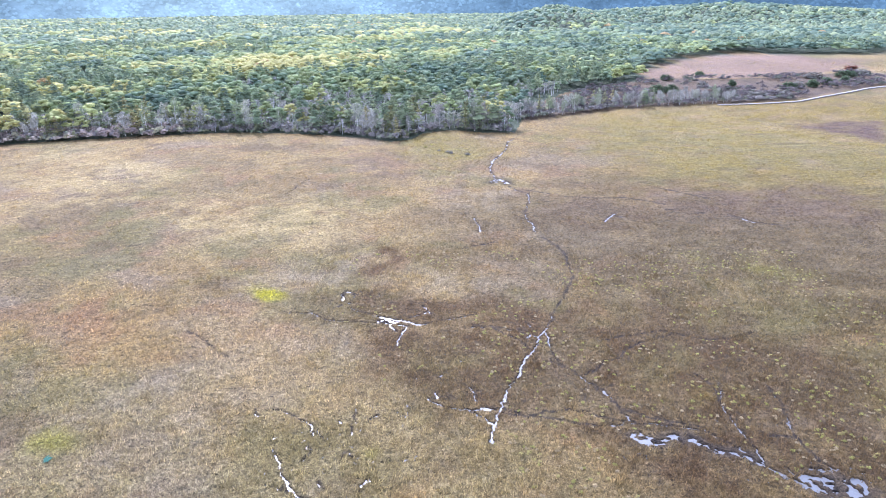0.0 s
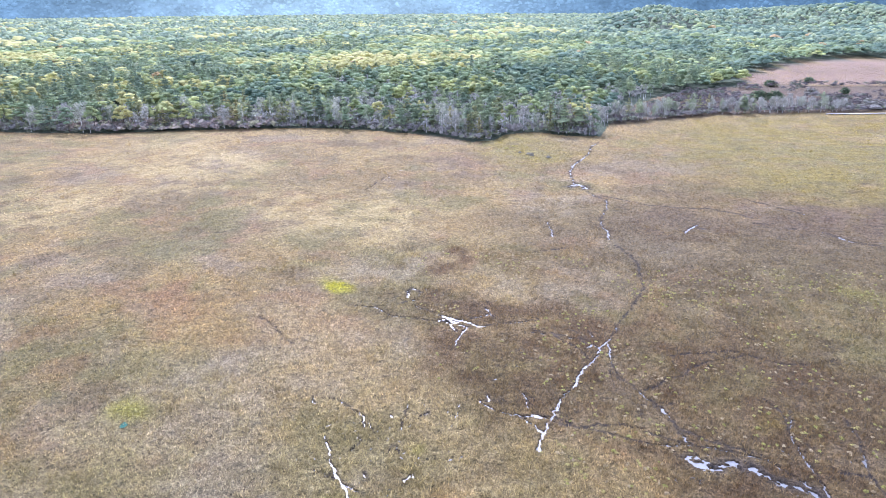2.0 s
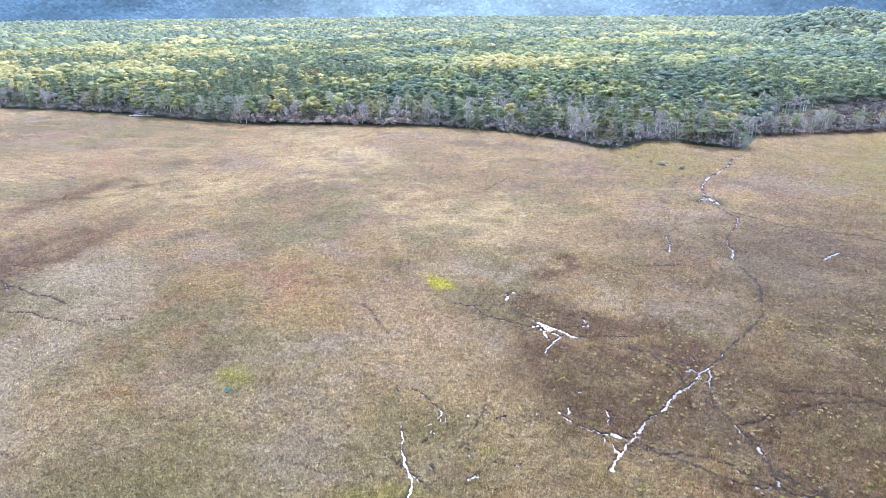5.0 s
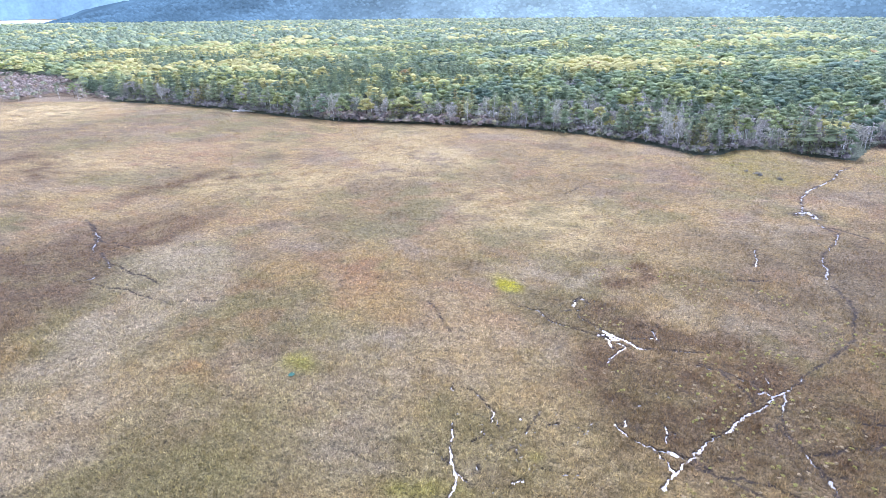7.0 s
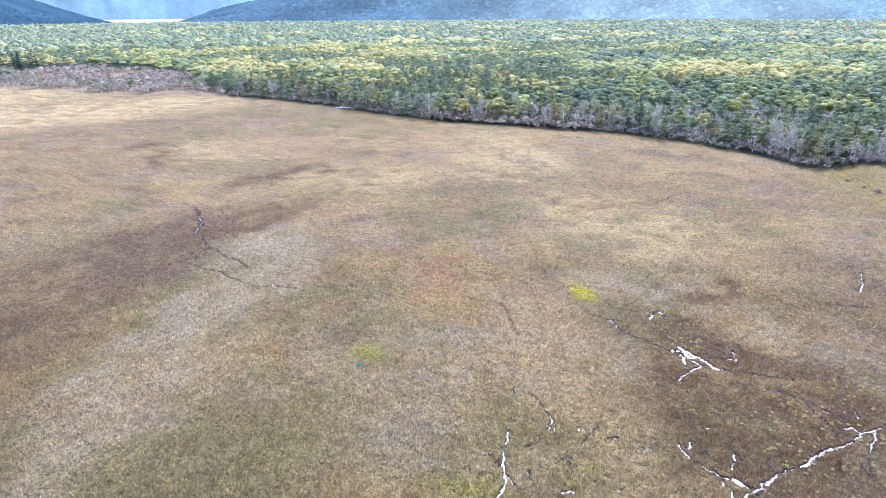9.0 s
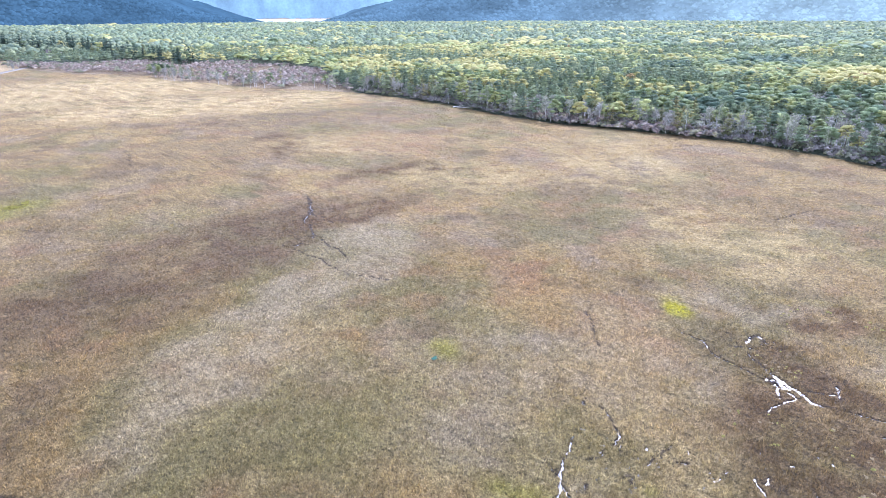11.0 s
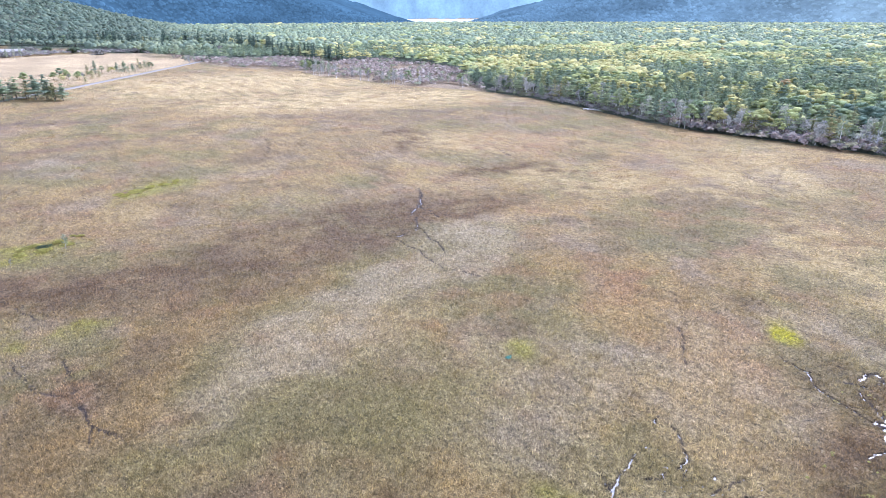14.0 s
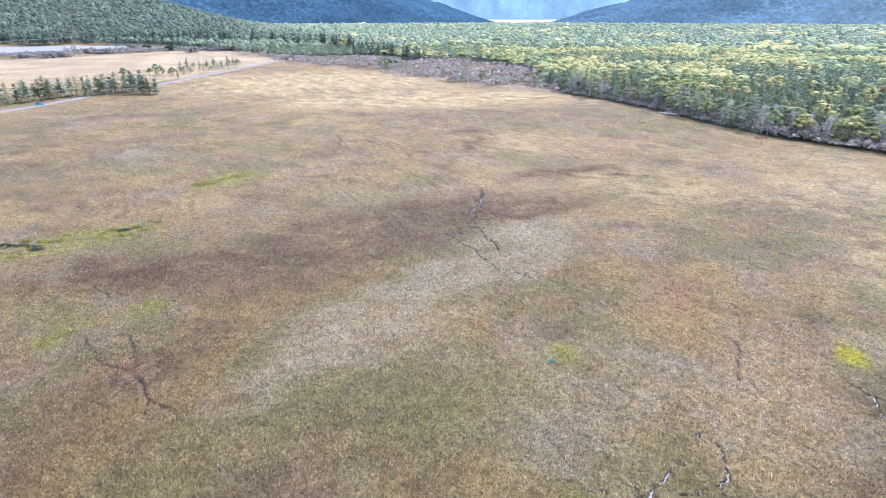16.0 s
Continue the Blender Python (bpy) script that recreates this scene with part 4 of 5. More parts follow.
def plant(kind, x, y, size, rnd, wide=1.0):
    i = rnd.randrange(len(TEMPLATES[kind]))
    m = pose(x, y, 0, 0, 0, rnd.uniform(0, 360)) @ Matrix.Diagonal((wide * size * rnd.uniform(0.9, 1.12), wide * size * rnd.uniform(0.9, 1.12), size, 1))
    PLACED[kind] += 1
    t = TEMPLATES[kind][i]
    if "used" not in t:
        t["used"] = 1
        t.matrix_basis = m
        return t
    return copy_thing(t, m @ Matrix.Diagonal((1 / t.scale.x, 1 / t.scale.y, 1 / t.scale.z, 1)))


def along(pts, step, rnd):
    for (ax, ay), (bx, by) in zip(pts[:-1], pts[1:]):
        d = math.hypot(bx - ax, by - ay)
        nx, ny = -(by - ay) / d, (bx - ax) / d
        for i in range(max(1, round(d / step))):
            u = (i + rnd.random()) / max(1, round(d / step))
            yield ax + (bx - ax) * u, ay + (by - ay) * u, nx, ny


rnd = random.Random(5)
for x, y, nx, ny in along(EDGE_WEST[4:], 1.75, rnd):
    back = rnd.uniform(1.5, 24)
    kind = rnd.choices(("birch", "pine", "broad", "larch"), (0.44, 0.2, 0.14, 0.22))[0]
    plant(kind, x + nx * back, y + ny * back, rnd.uniform(0.7, 1.12), rnd)
for x, y, nx, ny in along(EDGE_EAST[:5], 1.4, rnd):
    plant(rnd.choices(("birch", "pine", "larch"), (0.85, 0.08, 0.07))[0], x + nx * rnd.uniform(1, 12), y + ny * rnd.uniform(1, 12), rnd.uniform(0.5, 0.8), rnd)
for x, y, nx, ny in along(EDGE_WEST[:5], 9.0, rnd):
    plant(rnd.choices(("birch", "broad", "larch"), (0.7, 0.15, 0.15))[0], x + nx * rnd.uniform(1, 30), y + ny * rnd.uniform(1, 30), rnd.uniform(0.7, 1.1), rnd)


# ---- the wood beyond ----
def scatter(x0, x1, y0, y1, step, rng, keep):
    gx, gy = np.meshgrid(np.arange(x0, x1, step), np.arange(y0, y1, step))
    x = (gx + rng.uniform(-0.48, 0.48, gx.shape) * step).ravel()
    y = (gy + rng.uniform(-0.48, 0.48, gy.shape) * step).ravel()
    m = keep(x, y)
    return x[m], y[m]


def in_view(x, y):
    b = np.degrees(np.arctan2(-(x - 12), y + 2))
    return (b > -40) & (b < 112)


def tree_hue(x, y, rng, pines):
    """Colours of crowns: green and yellowing stands, with sun and cloud shade painted in."""
    # the x terms run the palette darker east and brighter west, as cloud shade
    k = fbm(x, y, 120, 17) - 0.30 * np.clip(x / 120, 0, 1) + 0.09 * np.clip((-x - 40) / 100, 0, 1) + 0.5 * (fbm(x, y, 30, 19) - 0.5) + rng.uniform(-0.09, 0.09, len(x))
    pal = np.array(PALETTE_BROAD)
    i = np.select([k < 0.27, k < 0.36, k < 0.45, k < 0.54, k < 0.66], [6, 4, 2, 0, 1], 3)
    i = np.where(rng.uniform(size=len(x)) < 0.005, 5, i)
    hue = pal[i]
    hue[pines] = np.array(PALETTE_PINE)[rng.integers(0, 3, pines.sum())]
    cool = (np.clip((-x - 1000) / 300, 0, 1) * np.clip((260 - y) / 200, 0, 1) * 0.65)[:, None]
    hue = hue * (1 - cool) + np.array((0.12, 0.175, 0.135)) * (0.55 + 0.9 * fbm(x, y, 70, 23)[:, None]) * cool
    hue = hue * (1 - 0.28 * np.clip((-x - 700) / 300, 0, 1) * np.clip((300 - y) / 200, 0, 1))[:, None]   # far western crowns darkened in colour, in place of shade
    return hue * rng.uniform(0.88, 1.12, (len(x), 1))


def stand(name, near, far, step, lobes, leaves, leaf_size, seed, label):
    """A wide wood: caps of foliage with loose leaf clumps over them, and tiered pines among the broadleaf trees."""
    rng = np.random.default_rng(seed)

    def keep(x, y):
        d = np.hypot(x, y)
        return (d > near) & (d <= far) & in_view(x, y) & inside(x, y, WOOD) & (rng.uniform(size=x.shape) > 0.4 * (d > 1500))
    x, y = scatter(-far, far * 0.75, -900, far, step, rng, keep)
    if near < 400:
        e = np.minimum(line_distance(x, y, EDGE_WEST[4:]), 99)
        bare = inside(x, y, BARE_WOOD) & (rng.uniform(size=len(x)) < 0.62)
        x, y = x[(e > 9) & ~bare], y[(e > 9) & ~bare]
    pines = (fbm(x, y, 70, 29) + rng.uniform(-0.12, 0.12, len(x)) + 0.09 * np.clip((-x - 120) / 80, 0, 1) + 0.24 * (x < -700) * (y < 260) + 0.14 * np.clip((np.hypot(x, y) - 700) / 500, 0, 1)) > 0.57
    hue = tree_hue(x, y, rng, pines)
    h, r = rng.uniform(9.2, 13.0, len(x)), step * rng.uniform(0.55, 0.84, len(x))
    r = r * (1 + 0.3 * (np.hypot(x, y) > 1500))
    base = np.stack([x, y, hill(x, y) - 0.5], -1)
    b, p = ~pines, pines
    out_v, out_f, out_c, n0 = [], [], [], 0
    for sel in (b, p):
        if sel is b:
            c, size = lobed_puffs(base[sel], h[sel], r[sel], lobes, rng)
            k, rings, flat, per = (8, DOME, 0.62, lobes) if lobes > 5 else (6 if lobes > 1 else 5, DOME[1:], 0.62, lobes)
        else:
            per = 6 if lobes > 5 else 4 if lobes > 1 else 1
            c, size = tier_puffs(base[sel], h[sel] * 1.15, r[sel] * (0.72 if lobes > 1 else 1.15), per, rng)
            k, rings, flat = (7, DOME[1:], 0.42) if lobes > 1 else (5, DOME[1:], 1.1)
        v, f = puffs(c, size * 0.94, rng, flat, k, rings, 0.34 if sel is b else 0.45)
        out_v.append(v)
        out_f.append(f + n0)
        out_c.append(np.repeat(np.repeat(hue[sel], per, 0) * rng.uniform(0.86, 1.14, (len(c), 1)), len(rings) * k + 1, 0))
        n0 += len(v)
        if sel is b:
            caps, sizes, shades = c, size, np.repeat(hue[sel], lobes, 0)
        else:
            tiers, shades_p = (c, size), np.repeat(hue[sel], per, 0)
    ob = new(name, mesh_of(name, np.vstack(out_v), np.vstack(out_f), np.clip(np.vstack(out_c), 0, 1), CROWN, smooth=True))
    tagged(ob, label, "woodland", kind="stuff")
    if not leaves:
        return
    q, nrm = cap_leaves(caps, sizes, leaves, rng)
    q2, nrm2 = cap_leaves(tiers[0], tiers[1] * 1.12, 2 * leaves, rng, 0.42)
    v, f = leaf_quads(np.vstack([q, q2]), np.vstack([nrm, nrm2]), leaf_size * rng.uniform(0.6, 1.3, len(q) + len(q2)), rng)
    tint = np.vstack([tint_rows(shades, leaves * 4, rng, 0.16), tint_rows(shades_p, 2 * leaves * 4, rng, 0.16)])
    ob = new("foliage", mesh_of("foliage", v, f, tint, LEAF))
    tagged(ob, label, "woodland", kind="stuff")


stand("woodland", 200, 470, 7.4, 8, 15, 0.74, 1, "dense mixed wood of green and yellowing trees")
stand("woodland", 470, 850, 8.4, 4, 4, 1.2, 2, "mixed autumn wood of rounded crowns and pines")
stand("woodland", 850, 2450, 12.0, 1, 0, 2.6, 3, "far mixed wood on the plain below the mountains")


# ---- shrubs ----
def shrub_stuff(name, area, step, height, hues, seed, label, density=0.8, cap=0.7):
    rng = np.random.default_rng(seed)
    xs, ys = [p[0] for p in area], [p[1] for p in area]
    x, y = scatter(min(xs), max(xs), min(ys), max(ys), step, rng, lambda a, b: inside(a, b, area) & (fbm(a, b, 22, seed) < density))
    T, L = len(x), 48
    hgt = height * rng.uniform(0.6, 1.25, T)
    base = np.stack([x, y, np.zeros(T)], -1)
    p, n = broadleaf_cloud(base, hgt, step * rng.uniform(0.5, 0.8, T), L, rng, 1.0, 5)
    v, f = leaf_quads(p, n, rng.uniform(0.2, 0.5, len(p)), rng, 1.7)
    hue = np.array(hues)[rng.integers(0, len(hues), T)] * rng.uniform(0.8, 1.2, (T, 1))
    tint = tint_rows(hue, L * 4, rng, 0.2)
    c, size = lobed_puffs(base, hgt * 0.85, step * rng.uniform(0.4, 0.7, T), 3, rng)
    pv, pf = puffs(c, size * cap, rng, 0.8, 6, DOME[1:], 0.45)
    caps = new(name, mesh_of(name, pv, pf, np.repeat(np.repeat(hue, 3, 0) * rng.uniform(0.85, 1.1, (3 * T, 1)), 13, 0), TWIG, smooth=True))
    tagged(caps, label, "shrubs", kind="stuff")
    ob = new(name, mesh_of(name, v, f, tint, TWIG))
    return tagged(ob, label, "shrubs", kind="stuff")


SHRUB_HUES = [(0.25, 0.232, 0.215), (0.30, 0.28, 0.25), (0.22, 0.20, 0.19), (0.24, 0.255, 0.18)]
shrub_stuff("shrub_thicket", SHRUBS_EAST, 3.6, 3.4, [(0.14, 0.12, 0.118), (0.17, 0.15, 0.145), (0.13, 0.14, 0.105), (0.13, 0.108, 0.105)], 61, "leafless purplish shrub thicket with gaps", 0.46, 0.5)
shrub_stuff("shrub_thicket", SHRUBS_WEST, 4.4, 4.6, [(0.38, 0.32, 0.27), (0.30, 0.245, 0.205), (0.45, 0.39, 0.33), (0.27, 0.285, 0.18), (0.35, 0.275, 0.225)], 62, "leafless purplish shrub thicket at the wood", 0.55)
shrub_stuff("shrub_thicket", SHRUBS_ROAD, 5.0, 4.0, SHRUB_HUES, 65, "leafless purplish shrubs along the far side of the field", 0.6)


def belt(points, inner, outer):
    """An area that follows a line of points on its far side."""
    a, b = [], []
    for i, (x, y) in enumerate(points):
        x0, y0 = points[max(i - 1, 0)]
        x1, y1 = points[min(i + 1, len(points) - 1)]
        d = math.hypot(x1 - x0, y1 - y0)
        nx, ny = -(y1 - y0) / d, (x1 - x0) / d
        a.append((x + nx * inner, y + ny * inner))
        b.append((x + nx * outer, y + ny * outer))
    return a + b[::-1]


shrub_stuff("undergrowth", belt(EDGE_WEST[4:], -1.5, 12), 2.2, 3.6, SHRUB_HUES + [(0.27, 0.25, 0.23), (0.22, 0.23, 0.13)], 63, "low bare shrubs along the foot of the wood", 0.9, 0.5)
PALE_SHRUBS = [(-200, 237), (-165, 240), (-130, 249), (-105, 256), (-112, 268), (-140, 266), (-170, 258), (-205, 250)]
# pale twigs, with part of the sunlight on them put into the hues
shrub_stuff("undergrowth", PALE_SHRUBS, 3.0, 4.2, [(0.38, 0.32, 0.26), (0.33, 0.265, 0.22), (0.29, 0.23, 0.20), (0.36, 0.34, 0.21)], 66, "pale sunlit bare shrubs in front of the wood", 0.75)
shrub_stuff("undergrowth", belt(EDGE_EAST[:6], 0, 7), 2.4, 3.2, SHRUB_HUES, 64, "low bare shrubs beside the marsh", 0.95, 0.45)


def bare_trees(name, area, step, seed, label):
    """Leafless grey birches too many to count: thin stems and airy twigs."""
    rng = np.random.default_rng(seed)
    xs, ys = [p[0] for p in area], [p[1] for p in area]
    x, y = scatter(min(xs), max(xs), min(ys), max(ys), step, rng, lambda a, b: inside(a, b, area) & (rng.uniform(size=a.shape) < 0.62))
    T, L = len(x), 80
    h = rng.uniform(6.5, 10.5, T)
    p, n = broadleaf_cloud(np.stack([x, y, np.zeros(T)], -1), h, rng.uniform(1.6, 2.8, T), L, rng, 1.0, 6)
    v, f = leaf_quads(p, n, rng.uniform(0.2, 0.42, len(p)), rng, 1.8)
    hue = np.array([(0.36, 0.355, 0.325), (0.32, 0.305, 0.28), (0.36, 0.36, 0.30), (0.28, 0.31, 0.21)])[rng.integers(0, 4, T)] * rng.uniform(0.85, 1.15, (T, 1))
    c = tint_rows(hue, L * 4, rng, 0.2)
    a = rng.uniform(0, 3.14, T)
    w = np.stack([np.cos(a), np.sin(a), np.zeros(T)], -1) * 0.17
    base = np.stack([x, y, np.full(T, -0.2)], -1)
    top = base + np.stack([rng.normal(size=T) * 0.4, rng.normal(size=T) * 0.4, h * 0.85], -1)
    sv = np.stack([base - w, base + w, top + w * 0.3, top - w * 0.3], 1).reshape(-1, 3)
    sf = np.arange(4 * T).reshape(T, 4) + len(v)
    sc = np.full((4 * T, 3), 0.55) * np.repeat(rng.uniform(0.6, 1.15, (T, 1)), 4, 0)
    ob = new(name, mesh_of(name, np.vstack([v, sv]), np.vstack([f, sf]), np.vstack([c, sc]), TWIG))
    return tagged(ob, label, "woodland", kind="stuff")


bare_trees("bare_woodland", BARE_WOOD, 4.2, 71, "leafless grey birch wood behind the edge of the marsh")


# ---- grass ----
def tufts(name, near, far, count, blades, height, width, seed, label):
    """Tussocks of narrow leaning blades, three-cornered each; thinner sown and coarser with distance."""
    rng = np.random.default_rng(seed)
    d = near * (far / near) ** rng.uniform(0, 1, count)
    b = np.radians(rng.uniform(-38, 108, count))
    x, y = 12 - d * np.sin(b), 6 + d * np.cos(b)
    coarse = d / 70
    _, peat = water_fields(x, y)
    ok = (peat < rng.uniform(0.25, 0.6, count)) & ~inside(x, y, WOOD) & ~inside(x, y, SHRUBS_EAST) & ~inside(x, y, SHRUBS_WEST) & (line_distance(x, y, ROADSIDE) > 8)
    x, y, coarse = x[ok], y[ok], coarse[ok]
    n = len(x)
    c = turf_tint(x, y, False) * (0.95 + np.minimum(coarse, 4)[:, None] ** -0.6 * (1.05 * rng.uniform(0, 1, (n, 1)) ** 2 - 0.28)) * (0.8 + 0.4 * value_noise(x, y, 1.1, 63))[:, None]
    tall = height * rng.uniform(0.6, 1.3, n) * (0.6 + 0.8 * fbm(x, y, 4, seed + 3)) * coarse ** -0.2
    a = rng.uniform(0, 2 * np.pi, (n, blades))
    lean = rng.uniform(0.15, 0.9, (n, blades)) * tall[:, None]
    wide = width * coarse[:, None]
    ox, oy = x[:, None] + rng.normal(size=a.shape) * wide * 2.5, y[:, None] + rng.normal(size=a.shape) * wide * 2.5
    side = a + np.pi / 2 + rng.normal(size=a.shape) * 0.7
    w = wide * rng.uniform(0.5, 1.2, a.shape)
    v = np.empty((n, blades, 3, 3))
    v[:, :, 0] = np.stack([ox - np.cos(side) * w, oy - np.sin(side) * w, np.full_like(ox, -0.08)], -1)
    v[:, :, 1] = np.stack([ox + np.cos(side) * w, oy + np.sin(side) * w, np.full_like(ox, -0.08)], -1)
    v[:, :, 2] = np.stack([ox + np.cos(a) * lean, oy + np.sin(a) * lean, tall[:, None] * rng.uniform(0.6, 1.1, a.shape)], -1)
    # far blades brightened in colour, to offset their shaded sides
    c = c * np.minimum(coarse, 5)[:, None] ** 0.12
    c = np.repeat(c, blades * 3, 0) * np.repeat(rng.uniform(0.85, 1.2, (n * blades, 1)), 3, 0)
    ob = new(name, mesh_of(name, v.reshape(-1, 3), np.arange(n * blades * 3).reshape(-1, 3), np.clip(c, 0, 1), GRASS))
    return tagged(ob, label, "grass", kind="stuff")


tufts("grass", 42, 640, 190000, 3, 0.42, 0.055, 11, "withered buff and brown marsh sedge and grass tussocks")
tufts("grass", 44, 125, 60000, 3, 0.42, 0.055, 12, "tall withered reed stems and sedge in the near marsh")


# ---- mountains ----
def build_mountains():
    rng = np.random.default_rng(9)
    m, nodes, links = nodes_of("hazed_wooded_slopes")
    b = nodes["Principled BSDF"]
    b.inputs["Roughness"].default_value = 1.0
    b.inputs["Specular IOR Level"].default_value = 0.0
    a = nodes.new("ShaderNodeAttribute")
    a.attribute_name = "tint"
    n = noise_node(nodes, links, 0.07)
    c = times(nodes, links, a.outputs["Color"], ranged(nodes, links, n.outputs["Fac"], 0.88, 1.12))
    n2 = noise_node(nodes, links, 0.004)
    c = times(nodes, links, c, ranged(nodes, links, n2.outputs["Fac"], 0.75, 1.25))
    # distance haze is put in as a blue glow of the slopes
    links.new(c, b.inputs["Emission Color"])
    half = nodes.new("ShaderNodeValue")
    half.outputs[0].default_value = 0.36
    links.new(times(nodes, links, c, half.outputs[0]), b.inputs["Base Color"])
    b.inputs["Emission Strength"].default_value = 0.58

    def rise_at(B, R, b0, b1, r0, r1, top, ends, seed):
        rr = r0 + (r1 - r0) * R
        x, y = -np.sin(np.radians(B)) * rr, np.cos(np.radians(B)) * rr
        f = np.clip(np.minimum((B - b0) / max(ends[0], 0.01), (b1 - B) / max(ends[1], 0.01)), 0, 1)
        z = top * R ** 0.85 * f ** 1.25 * (0.6 + 0.8 * fbm(x, y, 500, seed)) + (fbm(x, y, 160, seed + 1) - 0.5) * 90 * R * np.clip(f * 3, 0, 1)
        return x, y, z + value_noise(x, y, 31, seed + 3) * 8 * np.clip(f * 30, 0, 1) - 2

    def slope(name, b0, b1, r0, r1, top, cols, rows, hue, label, ends, seed, trees=0):
        B, R = np.meshgrid(np.linspace(b0, b1, cols), np.linspace(0, 1, rows) ** 1.8)
        x, y, z = rise_at(B, R, b0, b1, r0, r1, top, ends, seed)
        idx = np.arange(rows * cols).reshape(rows, cols)
        faces = np.stack([idx[:-1, :-1], idx[:-1, 1:], idx[1:, 1:], idx[1:, :-1]], -1).reshape(-1, 4)
        # the haze is painted brighter and paler around bearing 18
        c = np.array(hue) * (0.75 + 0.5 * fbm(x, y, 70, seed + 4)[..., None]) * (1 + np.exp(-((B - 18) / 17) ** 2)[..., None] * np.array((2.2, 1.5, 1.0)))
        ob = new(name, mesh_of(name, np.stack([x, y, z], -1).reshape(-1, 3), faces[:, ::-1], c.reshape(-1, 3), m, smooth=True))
        tagged(ob, label, "mountain", kind="structure")
        if trees:
            B, R = rng.uniform(max(b0, -38), min(b1, 108), trees), rng.uniform(0, 0.62, trees) ** 1.8
            x, y, z = rise_at(B, R, b0, b1, r0, r1, top, ends, seed)
            v, f = puffs(np.stack([x, y, z + 3], -1), rng.uniform(4.0, 9.0, trees), rng, 0.85, 5)
            # the crowns carry the same painted haze
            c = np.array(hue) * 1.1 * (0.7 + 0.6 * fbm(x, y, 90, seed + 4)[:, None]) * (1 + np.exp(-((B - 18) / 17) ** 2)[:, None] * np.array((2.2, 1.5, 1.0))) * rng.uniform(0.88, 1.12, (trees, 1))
            ob = new("hillside_woodland", mesh_of("hillside_woodland", v, f, np.repeat(c, 11, 0), m, smooth=True))
            tagged(ob, "far wooded hillside in blue haze", "woodland", kind="stuff")

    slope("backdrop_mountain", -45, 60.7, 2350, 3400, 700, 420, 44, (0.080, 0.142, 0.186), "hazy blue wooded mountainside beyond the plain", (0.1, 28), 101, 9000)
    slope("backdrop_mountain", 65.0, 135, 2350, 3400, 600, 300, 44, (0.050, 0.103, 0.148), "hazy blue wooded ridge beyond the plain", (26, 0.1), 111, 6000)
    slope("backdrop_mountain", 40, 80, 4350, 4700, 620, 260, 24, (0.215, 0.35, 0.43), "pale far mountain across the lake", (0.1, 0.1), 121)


build_mountains()


def build_lake():
    a = [(math.radians(b), r) for b, r in ((50, 2420), (68, 2420), (76, 4400), (42, 4400))]
    bm = bmesh.new()
    bm.faces.new([bm.verts.new((-math.sin(b) * r, math.cos(b) * r, 0.6)) for b, r in a])
    bmesh.ops.recalc_face_normals(bm, faces=bm.faces)
    me = bpy.data.meshes.new("lake")
    bm.to_mesh(me)
    bm.free()
    # the mirrored sky is put into the lake as a near-white base colour
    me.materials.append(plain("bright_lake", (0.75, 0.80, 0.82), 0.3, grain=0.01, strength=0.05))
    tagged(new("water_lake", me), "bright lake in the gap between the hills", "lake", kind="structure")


build_lake()


# ---- road, boardwalk, car park ----
def ribbon(name, pts, half, z, material, thick, label, category):
    p = np.array(pts, float)
    t = np.gradient(p, axis=0)
    t /= np.linalg.norm(t, axis=1)[:, None]
    s = np.stack([-t[:, 1], t[:, 0]], 1) * half
    n = len(p)
    ring = np.stack([np.c_[p + s, np.full(n, z)], np.c_[p - s, np.full(n, z)], np.c_[p - s * 1.15, np.full(n, z - thick)], np.c_[p + s * 1.15, np.full(n, z - thick)]], 1)
    i = np.arange(n - 1) * 4
    faces = np.vstack([np.stack([i + a, i + b, i + 4 + b, i + 4 + a], 1) for a, b in ((1, 0), (2, 1), (0, 3))])
    ob = new(name, mesh_of(name, ring.reshape(-1, 3), faces[:, ::-1], None, material))
    return tagged(ob, label, category, kind="structure")


ribbon("road", wiggled(ROAD, 12, 0.3, 8), 2.4, 0.35, ASPHALT, 0.6, "pale asphalt road on a low bank across the marsh", "road")


def boards():
    root = tagged(new("boardwalk"), "pale weathered plank boardwalk at the edge of the marsh", "boardwalk", kind="structure")
    pts = wiggled(BOARDWALK, 2.0, 0.05, 4)
    bm, legs = bmesh.new(), bmesh.new()
    for (ax, ay), (bx, by) in zip(pts[:-1], pts[1:]):
        a = math.atan2(by - ay, bx - ax)
        d = math.hypot(bx - ax, by - ay)
        for off in (-0.36, 0.36):
            for k in range(2):
                o = off + (k - 0.5) * 0.34
                m = Matrix.Translation(((ax + bx) / 2 - math.sin(a) * o, (ay + by) / 2 + math.cos(a) * o, 0.55)) @ Matrix.Rotation(a, 4, "Z") @ Matrix.Diagonal((d * 0.985, 0.31, 0.07, 1))
                bmesh.ops.create_cube(bm, size=1, matrix=m)
        m = Matrix.Translation((ax, ay, 0.22)) @ Matrix.Rotation(a, 4, "Z") @ Matrix.Diagonal((0.14, 2.0, 0.6, 1))
        bmesh.ops.create_cube(legs, size=1, matrix=m)
    part("planks", bm, BOARDS, root)
    part("bearers", legs, WOODPOLE, root)


boards()


